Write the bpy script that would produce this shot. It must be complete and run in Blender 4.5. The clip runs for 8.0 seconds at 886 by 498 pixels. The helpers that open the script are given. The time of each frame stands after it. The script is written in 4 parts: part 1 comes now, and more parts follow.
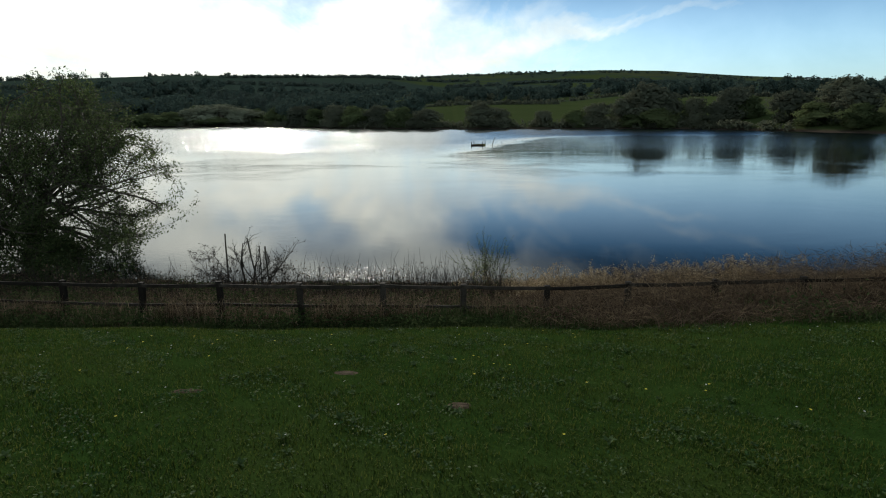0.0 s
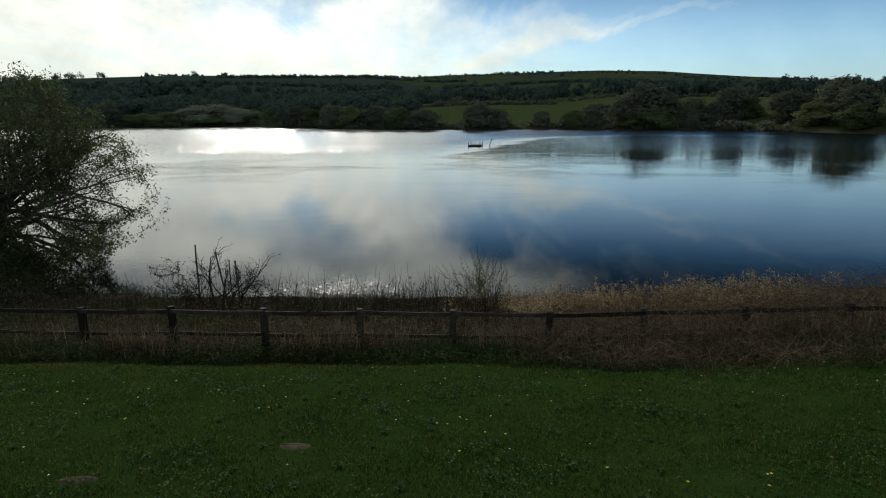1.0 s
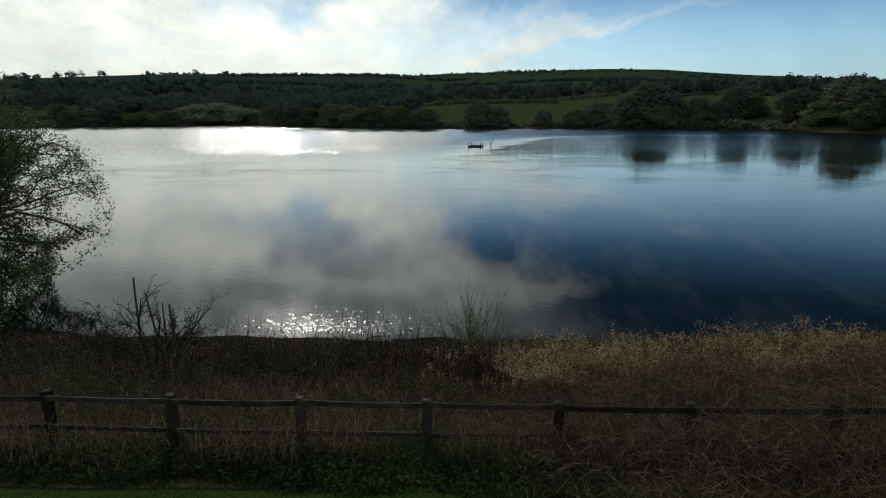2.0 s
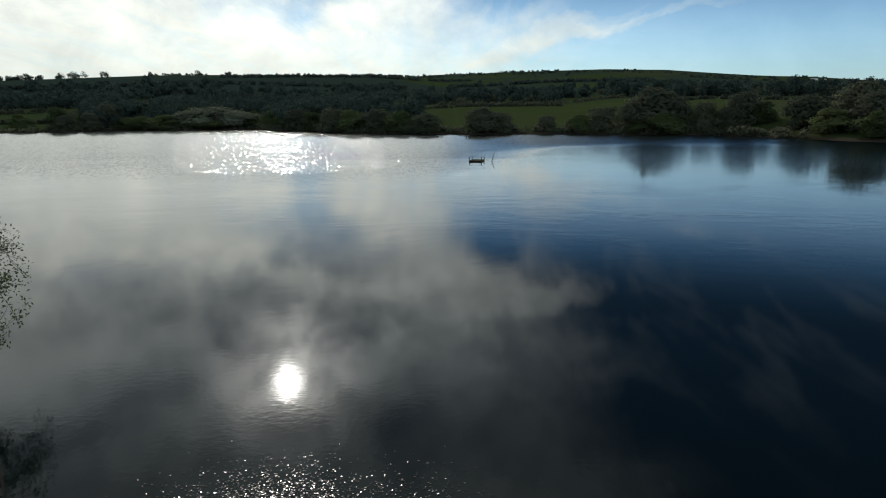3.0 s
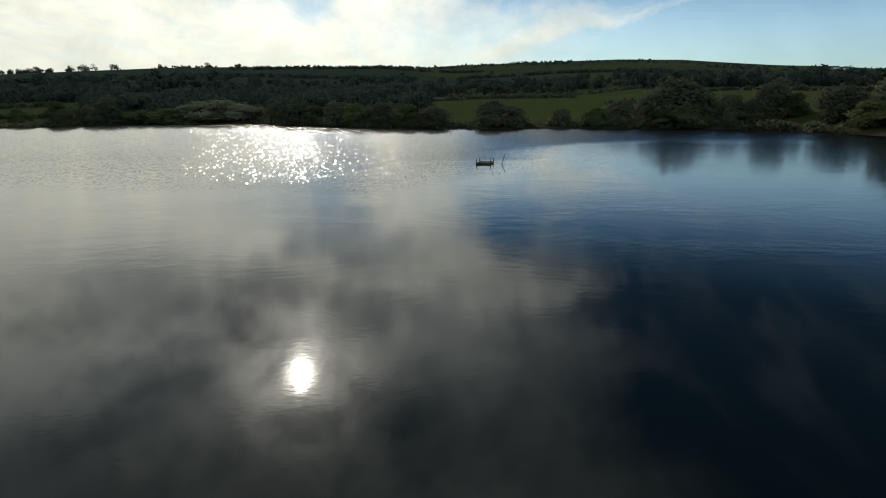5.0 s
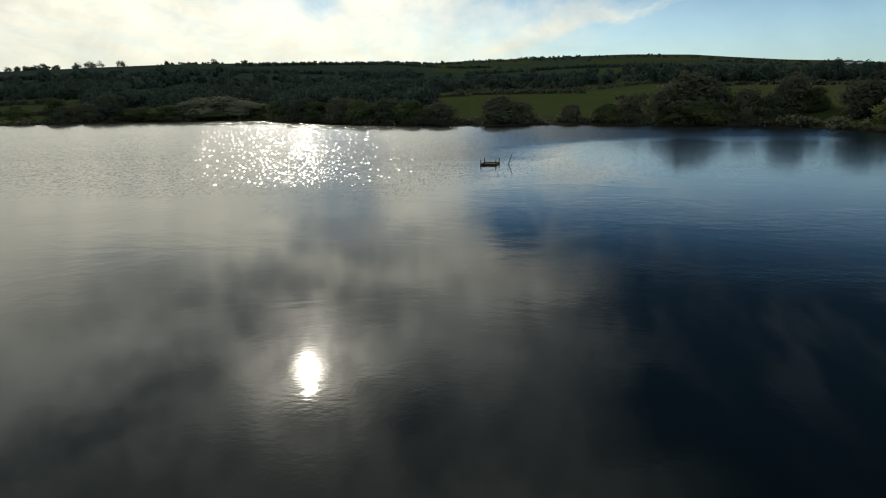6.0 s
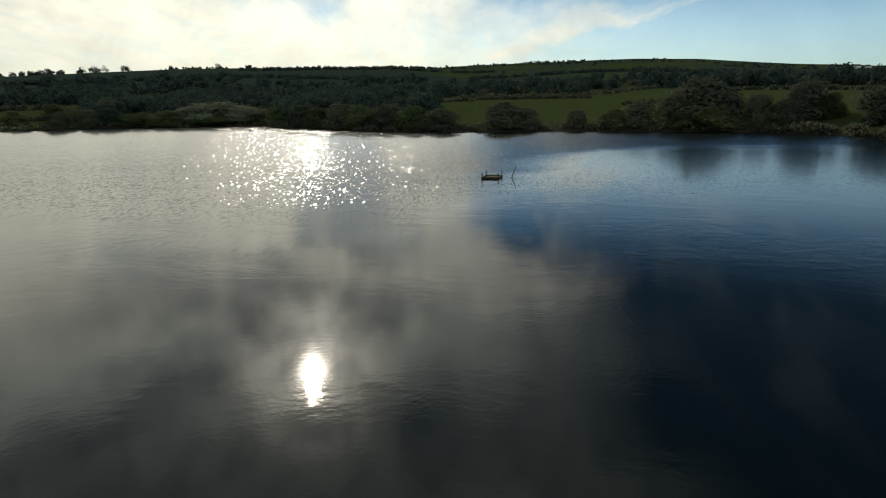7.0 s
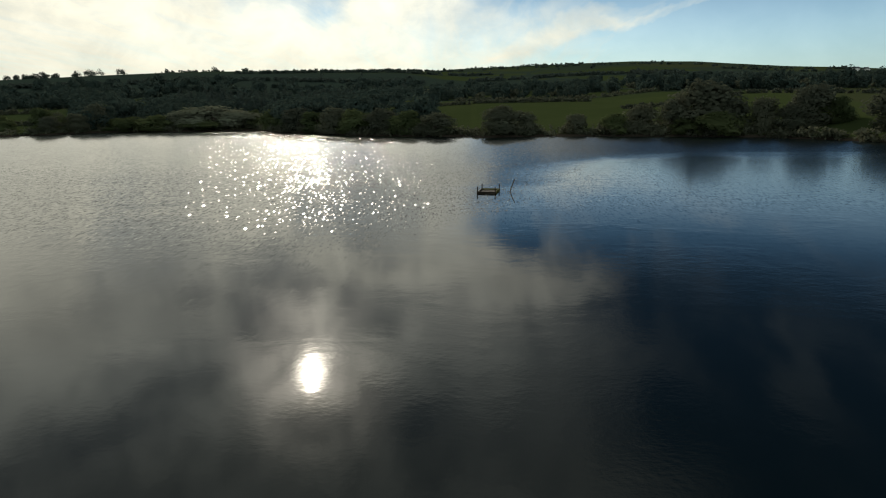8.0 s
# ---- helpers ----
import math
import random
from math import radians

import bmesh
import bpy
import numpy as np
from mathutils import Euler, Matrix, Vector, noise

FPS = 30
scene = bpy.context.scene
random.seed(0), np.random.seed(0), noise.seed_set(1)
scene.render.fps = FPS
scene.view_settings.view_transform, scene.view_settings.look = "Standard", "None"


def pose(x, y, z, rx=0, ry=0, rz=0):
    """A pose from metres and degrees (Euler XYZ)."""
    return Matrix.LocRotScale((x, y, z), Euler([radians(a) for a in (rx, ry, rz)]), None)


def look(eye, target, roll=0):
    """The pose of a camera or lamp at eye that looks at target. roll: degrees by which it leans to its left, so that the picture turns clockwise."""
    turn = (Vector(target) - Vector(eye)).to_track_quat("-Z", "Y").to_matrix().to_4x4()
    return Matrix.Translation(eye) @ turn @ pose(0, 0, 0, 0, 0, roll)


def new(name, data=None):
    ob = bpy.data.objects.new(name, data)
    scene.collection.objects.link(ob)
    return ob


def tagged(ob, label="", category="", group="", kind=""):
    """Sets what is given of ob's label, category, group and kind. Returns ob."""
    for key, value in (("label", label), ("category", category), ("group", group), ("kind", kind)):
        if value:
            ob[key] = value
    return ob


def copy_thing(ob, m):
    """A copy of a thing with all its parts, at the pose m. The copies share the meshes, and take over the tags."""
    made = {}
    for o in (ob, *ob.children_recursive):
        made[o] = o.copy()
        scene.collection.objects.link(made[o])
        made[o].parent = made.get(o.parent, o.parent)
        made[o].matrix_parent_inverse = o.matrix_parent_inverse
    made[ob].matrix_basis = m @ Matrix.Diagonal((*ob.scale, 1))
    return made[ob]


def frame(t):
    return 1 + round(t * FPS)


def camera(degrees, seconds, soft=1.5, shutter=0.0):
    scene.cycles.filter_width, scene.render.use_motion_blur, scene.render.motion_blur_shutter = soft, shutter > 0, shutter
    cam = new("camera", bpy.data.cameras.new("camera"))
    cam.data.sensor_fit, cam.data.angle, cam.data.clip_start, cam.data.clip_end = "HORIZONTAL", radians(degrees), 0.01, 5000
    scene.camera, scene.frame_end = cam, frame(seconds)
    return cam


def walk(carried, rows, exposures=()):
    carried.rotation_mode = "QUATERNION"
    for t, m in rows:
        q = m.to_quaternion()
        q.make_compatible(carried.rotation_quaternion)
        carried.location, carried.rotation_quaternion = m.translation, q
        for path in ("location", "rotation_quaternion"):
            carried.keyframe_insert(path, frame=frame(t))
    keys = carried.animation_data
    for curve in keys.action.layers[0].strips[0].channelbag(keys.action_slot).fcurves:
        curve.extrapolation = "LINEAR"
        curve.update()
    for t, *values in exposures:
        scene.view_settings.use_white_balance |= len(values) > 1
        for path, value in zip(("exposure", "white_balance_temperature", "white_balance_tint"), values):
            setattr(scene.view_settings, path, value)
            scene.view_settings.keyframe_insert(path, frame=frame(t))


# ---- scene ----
cam = camera(72.0, 8.0, soft=1.1)
# seconds, place in metres (water level is z = 0), degrees of pitch, turn and roll
ROWS = [
    (0.0, 0.000, 0.000, 5.876, -12.30, 0.36, 0.31),
    (0.5, 0.074, 0.658, 5.870, -12.29, 0.26, 0.31),
    (1.0, 0.206, 1.831, 5.865, -12.28, 0.15, 0.29),
    (1.5, 0.375, 3.416, 5.870, -12.31, 0.11, 0.26),
    (2.0, 0.624, 5.047, 6.120, -12.42, 0.31, 0.26),
    (2.5, 0.933, 7.232, 7.180, -12.39, 0.47, 0.27),
    (3.0, 1.212, 9.852, 8.595, -12.44, 0.59, 0.29),
    (3.5, 1.464, 12.607, 9.370, -12.75, 0.71, 0.35),
    (4.0, 1.736, 15.647, 9.570, -12.91, 0.97, 0.37),
    (4.5, 2.048, 19.126, 9.535, -13.03, 1.32, 0.41),
    (5.0, 2.397, 23.068, 9.385, -13.20, 1.67, 0.48),
    (5.5, 2.750, 27.173, 9.285, -13.37, 2.02, 0.56),
    (6.0, 3.072, 31.119, 9.340, -13.55, 2.36, 0.63),
    (6.5, 3.375, 34.811, 9.570, -13.23, 2.58, 0.66),
    (7.0, 3.665, 38.286, 9.914, -13.16, 2.78, 0.65),
    (7.5, 3.906, 41.891, 10.262, -13.04, 2.72, 0.71),
    (8.0, 4.094, 45.754, 10.562, -12.92, 2.59, 0.73),
]
EXPOSURES = [(0.0, 0.34, 6400, 10), (0.6, 0.22, 6400, 10), (1.7, -0.04, 6350, 10), (3.0, 0.0, 6270, 10), (4.5, 0.0, 6600, 10), (6.0, 0.02, 6950, 10), (8.0, 0.03, 7100, 10)]
walk(cam, [(t, pose(x, y, z, 90 + pitch, roll, turn)) for t, x, y, z, pitch, turn, roll in ROWS], EXPOSURES)

# ---- light ----
SUN_TURN, SUN_RISE = -16.0, 24.0  # degrees to the right of +y, degrees above the horizon
sun_way = Vector((math.sin(radians(SUN_TURN)) * math.cos(radians(SUN_RISE)),
                  math.cos(radians(SUN_TURN)) * math.cos(radians(SUN_RISE)), math.sin(radians(SUN_RISE))))
sun = new("sun", bpy.data.lights.new("sun", "SUN"))
sun.data.energy, sun.data.angle, sun.data.color = 1.9, radians(0.53), (1.0, 0.93, 0.82)
sun.matrix_world = look(sun_way * 900, (0, 0, 0))


class Nodes:
    """Short hand for building node trees."""

    def __init__(self, tree):
        self.tree = tree
        tree.nodes.clear()

    def add(self, kind, values=None):
        return self.wire(self.tree.nodes.new(kind), values)

    def wire(self, node, values):
        for key, value in (values or {}).items():
            if isinstance(value, bpy.types.NodeSocket):
                self.tree.links.new(value, node.inputs[key])
            else:
                node.inputs[key].default_value = value
        return node

    def math(self, op, a, b=0.0, c=0.0, clamp=False):
        node = self.tree.nodes.new("ShaderNodeMath")
        node.operation, node.use_clamp = op, clamp
        return self.wire(node, {0: a, 1: b, 2: c}).outputs[0]

    def vec(self, op, a, b=(0, 0, 0)):
        n = self.tree.nodes.new("ShaderNodeVectorMath")
        n.operation = op
        self.wire(n, {0: a, 1: b})
        return n.outputs["Value"] if op in ("DOT_PRODUCT", "LENGTH") else n.outputs[0]

    def noise(self, where, scale, detail=3.0, rough=0.55, distort=0.0):
        return self.add("ShaderNodeTexNoise", {"Vector": where, "Scale": scale, "Detail": detail, "Roughness": rough, "Distortion": distort}).outputs[0]

    def scaled(self, where, size, place=(0, 0, 0), turn=(0, 0, 0)):
        return self.add("ShaderNodeMapping", {"Vector": where, "Scale": size, "Location": place, "Rotation": turn}).outputs[0]

    def span(self, value, a, b, c=0.0, d=1.0, smooth=False):
        node = self.tree.nodes.new("ShaderNodeMapRange")
        node.interpolation_type = "SMOOTHSTEP" if smooth else "LINEAR"
        return self.wire(node, {"Value": value, "From Min": a, "From Max": b, "To Min": c, "To Max": d}).outputs[0]

    def mix(self, f, a, b, how="MIX"):
        n = self.tree.nodes.new("ShaderNodeMix")
        n.data_type, n.blend_type = "RGBA", how
        return self.wire(n, {0: f, 6: a, 7: b}).outputs[2]

    def ramp(self, f, stops):
        n = self.add("ShaderNodeValToRGB", {0: f})
        e = n.color_ramp.elements
        while len(e) < len(stops):
            e.new(0.5)
        for k, (p, c) in enumerate(stops):
            e[k].position, e[k].color = p, (*c, 1)
        return n.outputs[0]


def build_sky():
    world = bpy.data.worlds.new("sky")
    scene.world = world
    world.use_nodes = True
    n = Nodes(world.node_tree)
    way = n.add("ShaderNodeTexCoord").outputs["Generated"]
    sky = n.add("ShaderNodeTexSky")
    sky.sky_type, sky.sun_disc = "NISHITA", False
    sky.sun_elevation, sky.sun_rotation = radians(SUN_RISE), radians(SUN_TURN)
    sky.air_density, sky.dust_density, sky.ozone_density = 1.3, 0.15, 3.0
    clear = n.vec("SCALE", sky.outputs[0])
    clear.node.inputs["Scale"].default_value = 0.075
    clear = n.vec("MULTIPLY", clear, (0.58, 0.93, 1.32))
    part_ = n.add("ShaderNodeSeparateXYZ", {0: way})
    east, north, rise = part_.outputs["X"], part_.outputs["Y"], part_.outputs["Z"]
    towards = n.vec("DOT_PRODUCT", way, tuple(sun_way))
    # cloud sheet: the way carried up to a flat layer
    flat = n.math("ADD", n.math("MAXIMUM", rise, 0.0), 0.10)
    layer = n.add("ShaderNodeCombineXYZ", {0: n.math("DIVIDE", east, flat), 1: n.math("DIVIDE", north, flat), 2: 0.0}).outputs[0]
    clumps = n.noise(n.scaled(layer, (2.1, 1.5, 1), (0.4, 2.2, 0), (0, 0, 0.35)), 1.0, 5.0, 0.55, 0.7)
    wisps = n.noise(n.scaled(layer, (3.4, 0.8, 1), (1.3, 5.2, 0), (0, 0, -1.0)), 1.0, 6.0, 0.62, 1.2)
    puffs = n.noise(n.scaled(way, (1, 1, 1.5), (0.7, 0.2, 0)), 11.0, 6.0, 0.6, 0.3)
    # bearing and height in degrees, drawn about by the drift of the clouds
    drift = n.add("ShaderNodeTexNoise", {"Vector": n.scaled(way, (1, 1, 1.4), (2.0, 0.3, 1.1)), "Scale": 7.0, "Detail": 5.0, "Roughness": 0.55}).outputs["Color"]
    drift = n.vec("MULTIPLY", n.vec("SUBTRACT", drift, (0.5, 0.5, 0.5)), (13.0, 9.0, 0.0))
    bearing = n.math("MULTIPLY", n.math("ARCTAN2", east, north), 57.3)
    height = n.math("MULTIPLY", n.math("ARCSINE", rise), 57.3)
    spot = n.vec("ADD", n.add("ShaderNodeCombineXYZ", {0: bearing, 1: height, 2: 0.0}).outputs[0], drift)
    spots = n.add("ShaderNodeSeparateXYZ", {0: spot})
    # the high cloud lies on the sun's side of the sky; its rim slants away from the sun as it climbs
    rim = n.math("ADD", n.span(height, 0, 10, 19, 3.0), n.math("ADD", n.span(height, 10, 17, 0, 2.5), n.span(height, 17, 32, 0, 15)))
    past = n.math("SUBTRACT", spots.outputs[0], rim)
    cover = n.span(past, n.span(height, 5, 12, -28, -11), n.span(height, 5, 12, 24, 9), 0.93, 0.0, True)
    cover = n.math("ADD", cover, n.math("MULTIPLY", n.math("SUBTRACT", wisps, 0.5), n.span(height, 2, 14, 0.9, 0.45)))

    def veil(where, size, turn=0.0):
        """How deep a direction lies in a patch of sky: bearing, height, half width, half height in degrees."""
        c, q = math.cos(radians(turn)), math.sin(radians(turn))
        d = n.vec("SUBTRACT", spot, (*where, 0))
        a = n.math("DIVIDE", n.vec("DOT_PRODUCT", d, (c, q, 0)), size[0])
        b = n.math("DIVIDE", n.vec("DOT_PRODUCT", d, (-q, c, 0)), size[1])
        return n.span(n.math("ADD", n.math("MULTIPLY", a, a), n.math("MULTIPLY", b, b)), 0.0, 1.0, 1.0, 0.0, True)

    # thin places where the blue shows, and wisps out over the blue
    for where, size, turn, depth in (((-11, 12.8), (9, 3.6), 12, 0.5), ((-9.8, 19), (6, 2.6), 0, 0.42), ((-20, 17), (5.5, 4.2), 60, 0.42), ((-29.7, 15), (8, 4.2), 0, 0.36),
                                     ((3.6, 11.6), (5.5, 4.0), 0, 0.32), ((-28, 22.5), (13, 3.4), -18, 0.36), ((-15, 9.2), (7, 1.5), 10, 0.32), ((-2, 19.5), (6, 3.0), 30, 0.28), ((-36, 27), (10, 4), 0, 0.3), ((-6, 28), (9, 4), 0, 0.22), ((6, 29), (20, 8.5), 0, 0.4),
                                     ((8.5, 16.2), (7.5, 2.2), -12, -0.28), ((3, 15.5), (4, 3.4), 40, -0.15), ((32, 24.5), (7.5, 2.6), 35, -0.10), ((10, 6.6), (10, 1.7), 12, -0.3), ((22, 9.4), (10, 0.9), 6, -0.14), ((18, 7.0), (9, 1.0), 8, -0.3)):
        cover = n.math("SUBTRACT", cover, n.math("MULTIPLY", veil(where, size, turn), depth))
    cover = n.math("ADD", cover, n.math("MULTIPLY", n.math("SUBTRACT", puffs, 0.5), n.math("MULTIPLY", n.span(past, -30, 8, 0.7, 0.14), n.span(height, 5, 11, 0.25, 1.0))))
    # broken cloud over the unseen sky behind the lawn, added as fill light
    cover = n.mix(n.span(north, -0.1, 0.3, 1.0, 0.0, True), cover, n.span(clumps, 0.38, 0.6, 0.3, 0.9, True))
    cover = n.math("MAXIMUM", n.math("MINIMUM", cover, 0.97), n.span(rise, 0.0, 0.20, 0.62, 0.0))
    near_sun = n.math("POWER", n.math("MAXIMUM", towards, 0.0), 5.0)
    glow = n.math("MULTIPLY", n.math("ADD", n.math("MULTIPLY", near_sun, 0.58), 0.54), n.math("MULTIPLY", n.math("MULTIPLY", n.span(rise, 0.1, 0.5, 1.24, 0.74), n.math("MULTIPLY", n.span(rise, 0.06, 0.19, 0.80, 1.0), n.span(rise, 0.36, 0.52, 1.0, 0.66))), n.span(puffs, 0.3, 0.7, 0.86, 1.14)))
    # the unseen sky opposite the sun is brightened as fill, most so low down
    glow = n.math("ADD", glow, n.math("MULTIPLY", n.math("MAXIMUM", n.math("MULTIPLY", towards, -1.0), 0.0), n.span(rise, 0.1, 0.7, 1.7, 0.55)))
    white = n.vec("SCALE", n.mix(n.math("MULTIPLY", n.span(towards, 0.6, 0.93, 0.0, 1.0, True), n.span(rise, 0.14, 0.45, 1.0, 0.4, True)), (0.82, 0.97, 1.01, 1), (0.96, 0.967, 0.845, 1)))
    n.tree.links.new(glow, white.node.inputs["Scale"])
    deep = n.vec("SCALE", clear)
    n.tree.links.new(n.span(rise, 0.03, 0.29, 1.36, 0.14, True), deep.node.inputs["Scale"])
    colour = n.mix(cover, deep, white)
    # bright thin cloud close round the sun, lumpy further out
    ring = n.math("MULTIPLY", n.math("POWER", n.math("MAXIMUM", towards, 0.0), 6000.0), 26.0)
    ring2 = n.math("MULTIPLY", n.math("POWER", n.math("MAXIMUM", towards, 0.0), 300.0), n.span(puffs, 0.36, 0.64, 1.2, 3.6, True))
    halo = n.vec("SCALE", (1.0, 0.96, 0.86))
    n.tree.links.new(n.math("ADD", ring, ring2), halo.node.inputs["Scale"])
    total = n.vec("ADD", colour, halo)
    back = n.add("ShaderNodeBackground", {"Color": total, "Strength": 1.0})
    n.add("ShaderNodeOutputWorld", {"Surface": back.outputs[0]})


build_sky()


# ---- materials ----
def plain(name, stops, scale=6.0, fine=60.0, rough=0.8, bump=0.3, size=(1, 1, 1), through_=0.0, each=0.0, island=0.0, gloss=0.08):
    """A matt natural surface: colours over coarse noise, fine grain and bump; through_: light that passes through thin leaves."""
    m = bpy.data.materials.new(name)
    m.use_nodes = True
    n = Nodes(m.node_tree)
    place = n.scaled(n.add("ShaderNodeTexCoord").outputs["Object"], size)
    coarse = n.noise(place, scale, 4.0)
    grain = n.noise(place, fine, 3.0)
    f = n.math("ADD", n.math("MULTIPLY", coarse, 0.7), n.math("MULTIPLY", grain, 0.3))
    if each:
        r = n.add("ShaderNodeObjectInfo").outputs["Random"]
        f = n.math("ADD", f, n.math("MULTIPLY", n.math("SUBTRACT", r, 0.5), each))
    if island:
        r = n.add("ShaderNodeNewGeometry").outputs["Random Per Island"]
        f = n.math("ADD", f, n.math("MULTIPLY", n.math("SUBTRACT", r, 0.5), island))
    colour = n.ramp(n.span(f, 0.25, 0.75), stops)
    lift = n.add("ShaderNodeBump", {"Strength": bump, "Distance": 0.01, "Height": grain})
    s = n.add("ShaderNodeBsdfPrincipled", {"Base Color": colour, "Roughness": rough, "Normal": lift.outputs[0], "Specular IOR Level": gloss})
    out = s.outputs[0]
    if through_:
        t = n.add("ShaderNodeBsdfTranslucent", {"Color": colour})
        out = n.add("ShaderNodeMixShader", {0: through_, 1: out, 2: t.outputs[0]}).outputs[0]
    n.add("ShaderNodeOutputMaterial", {"Surface": out})
    return m


def ground_material():
    m = bpy.data.materials.new("ground")
    m.use_nodes = True
    n = Nodes(m.node_tree)
    where = n.add("ShaderNodeNewGeometry").outputs["Position"]
    xyz = n.add("ShaderNodeSeparateXYZ", {0: where})
    big, mid, fine = n.noise(where, 0.35, 4), n.noise(where, 3.0, 5, 0.65), n.noise(where, 45.0, 4, 0.7)
    lawn = n.mix(n.span(mid, 0.3, 0.7), (0.010, 0.026, 0.006, 1), (0.026, 0.056, 0.012, 1))
    lawn = n.mix(n.span(fine, 0.35, 0.75), lawn, (0.036, 0.072, 0.016, 1))
    lawn = n.mix(n.span(big, 0.45, 0.75, 0.0, 0.5), lawn, (0.050, 0.070, 0.018, 1))
    earth = n.mix(n.span(mid, 0.3, 0.7), (0.024, 0.021, 0.014, 1), (0.060, 0.052, 0.034, 1))
    earth = n.mix(n.span(fine, 0.4, 0.8, 0.0, 0.6), earth, (0.14, 0.11, 0.07, 1))
    # far fields: patches of pasture divided by hedges
    field = n.add("ShaderNodeTexVoronoi", {"Vector": n.scaled(where, (0.0042, 0.0030, 0.0), (0.3, 0.1, 0)), "Scale": 1.0, "Randomness": 0.8})
    tint = n.add("ShaderNodeSeparateXYZ", {0: field.outputs["Color"]}).outputs[0]
    pasture = n.ramp(tint, [(0.0, (0.040, 0.058, 0.024)), (0.35, (0.056, 0.074, 0.029)), (0.65, (0.046, 0.064, 0.029)), (0.85, (0.068, 0.070, 0.040)), (1.0, (0.052, 0.072, 0.028))])
    pasture = n.mix(n.span(n.noise(where, 0.03, 5), 0.35, 0.7, 0.0, 0.45), pasture, (0.035, 0.055, 0.018, 1))
    edge = n.add("ShaderNodeTexVoronoi", {"Vector": n.scaled(where, (0.0042, 0.0030, 0.0), (0.3, 0.1, 0)), "Scale": 1.0, "Randomness": 0.8})
    edge.feature = "DISTANCE_TO_EDGE"
    edge = edge.outputs["Distance"]
    wood = n.noise(where, 0.006, 4, 0.6)
    far_wood = n.math("MULTIPLY", n.math("MAXIMUM", n.span(wood, 0.44, 0.52), n.span(n.math("DIVIDE", xyz.outputs["X"], xyz.outputs["Y"]), -0.04, -0.1)), n.math("MULTIPLY", n.span(xyz.outputs["Y"], 520, 600), n.span(xyz.outputs["Y"], 1180, 1250, 1.0, 0.7)))
    hedge = n.math("MAXIMUM", n.math("MULTIPLY", n.span(edge, 0.012, 0.028, 1.0, 0.0), n.span(xyz.outputs["Y"], 560, 700)), far_wood)
    # hedge and wood tones set bluish: distance haze put into the colour
    pasture = n.mix(hedge, pasture, n.mix(n.noise(where, 0.06, 4, 0.7), (0.024, 0.040, 0.034, 1), (0.046, 0.066, 0.052, 1)))
    wob = n.math("ADD", xyz.outputs["Y"], n.math("MULTIPLY", mid, 0.9))
    near = n.mix(n.span(wob, 11.8, 12.6), lawn, earth)
    wet = n.math("MULTIPLY", n.span(n.math("ADD", xyz.outputs["Z"], n.math("MULTIPLY", mid, 0.3)), 0.75, 0.4), n.span(xyz.outputs["Y"], 13, 15))
    near = n.mix(wet, near, n.mix(fine, (0.010, 0.009, 0.007, 1), (0.030, 0.026, 0.019, 1)))
    colour = n.mix(n.span(xyz.outputs["Y"], 60, 90), near, pasture)
    rim = n.math("MULTIPLY", n.span(xyz.outputs["Z"], 1.2, 0.5), n.span(xyz.outputs["Y"], 60, 90))
    colour = n.mix(rim, colour, (0.06, 0.048, 0.038, 1))
    lift = n.add("ShaderNodeBump", {"Strength": 0.7, "Distance": 0.04, "Height": n.math("ADD", n.math("MULTIPLY", mid, 0.6), fine)})
    s = n.add("ShaderNodeBsdfPrincipled", {"Base Color": colour, "Roughness": 1.0, "Specular IOR Level": 0.0, "Normal": lift.outputs[0]})
    n.add("ShaderNodeOutputMaterial", {"Surface": s.outputs[0]})
    return m


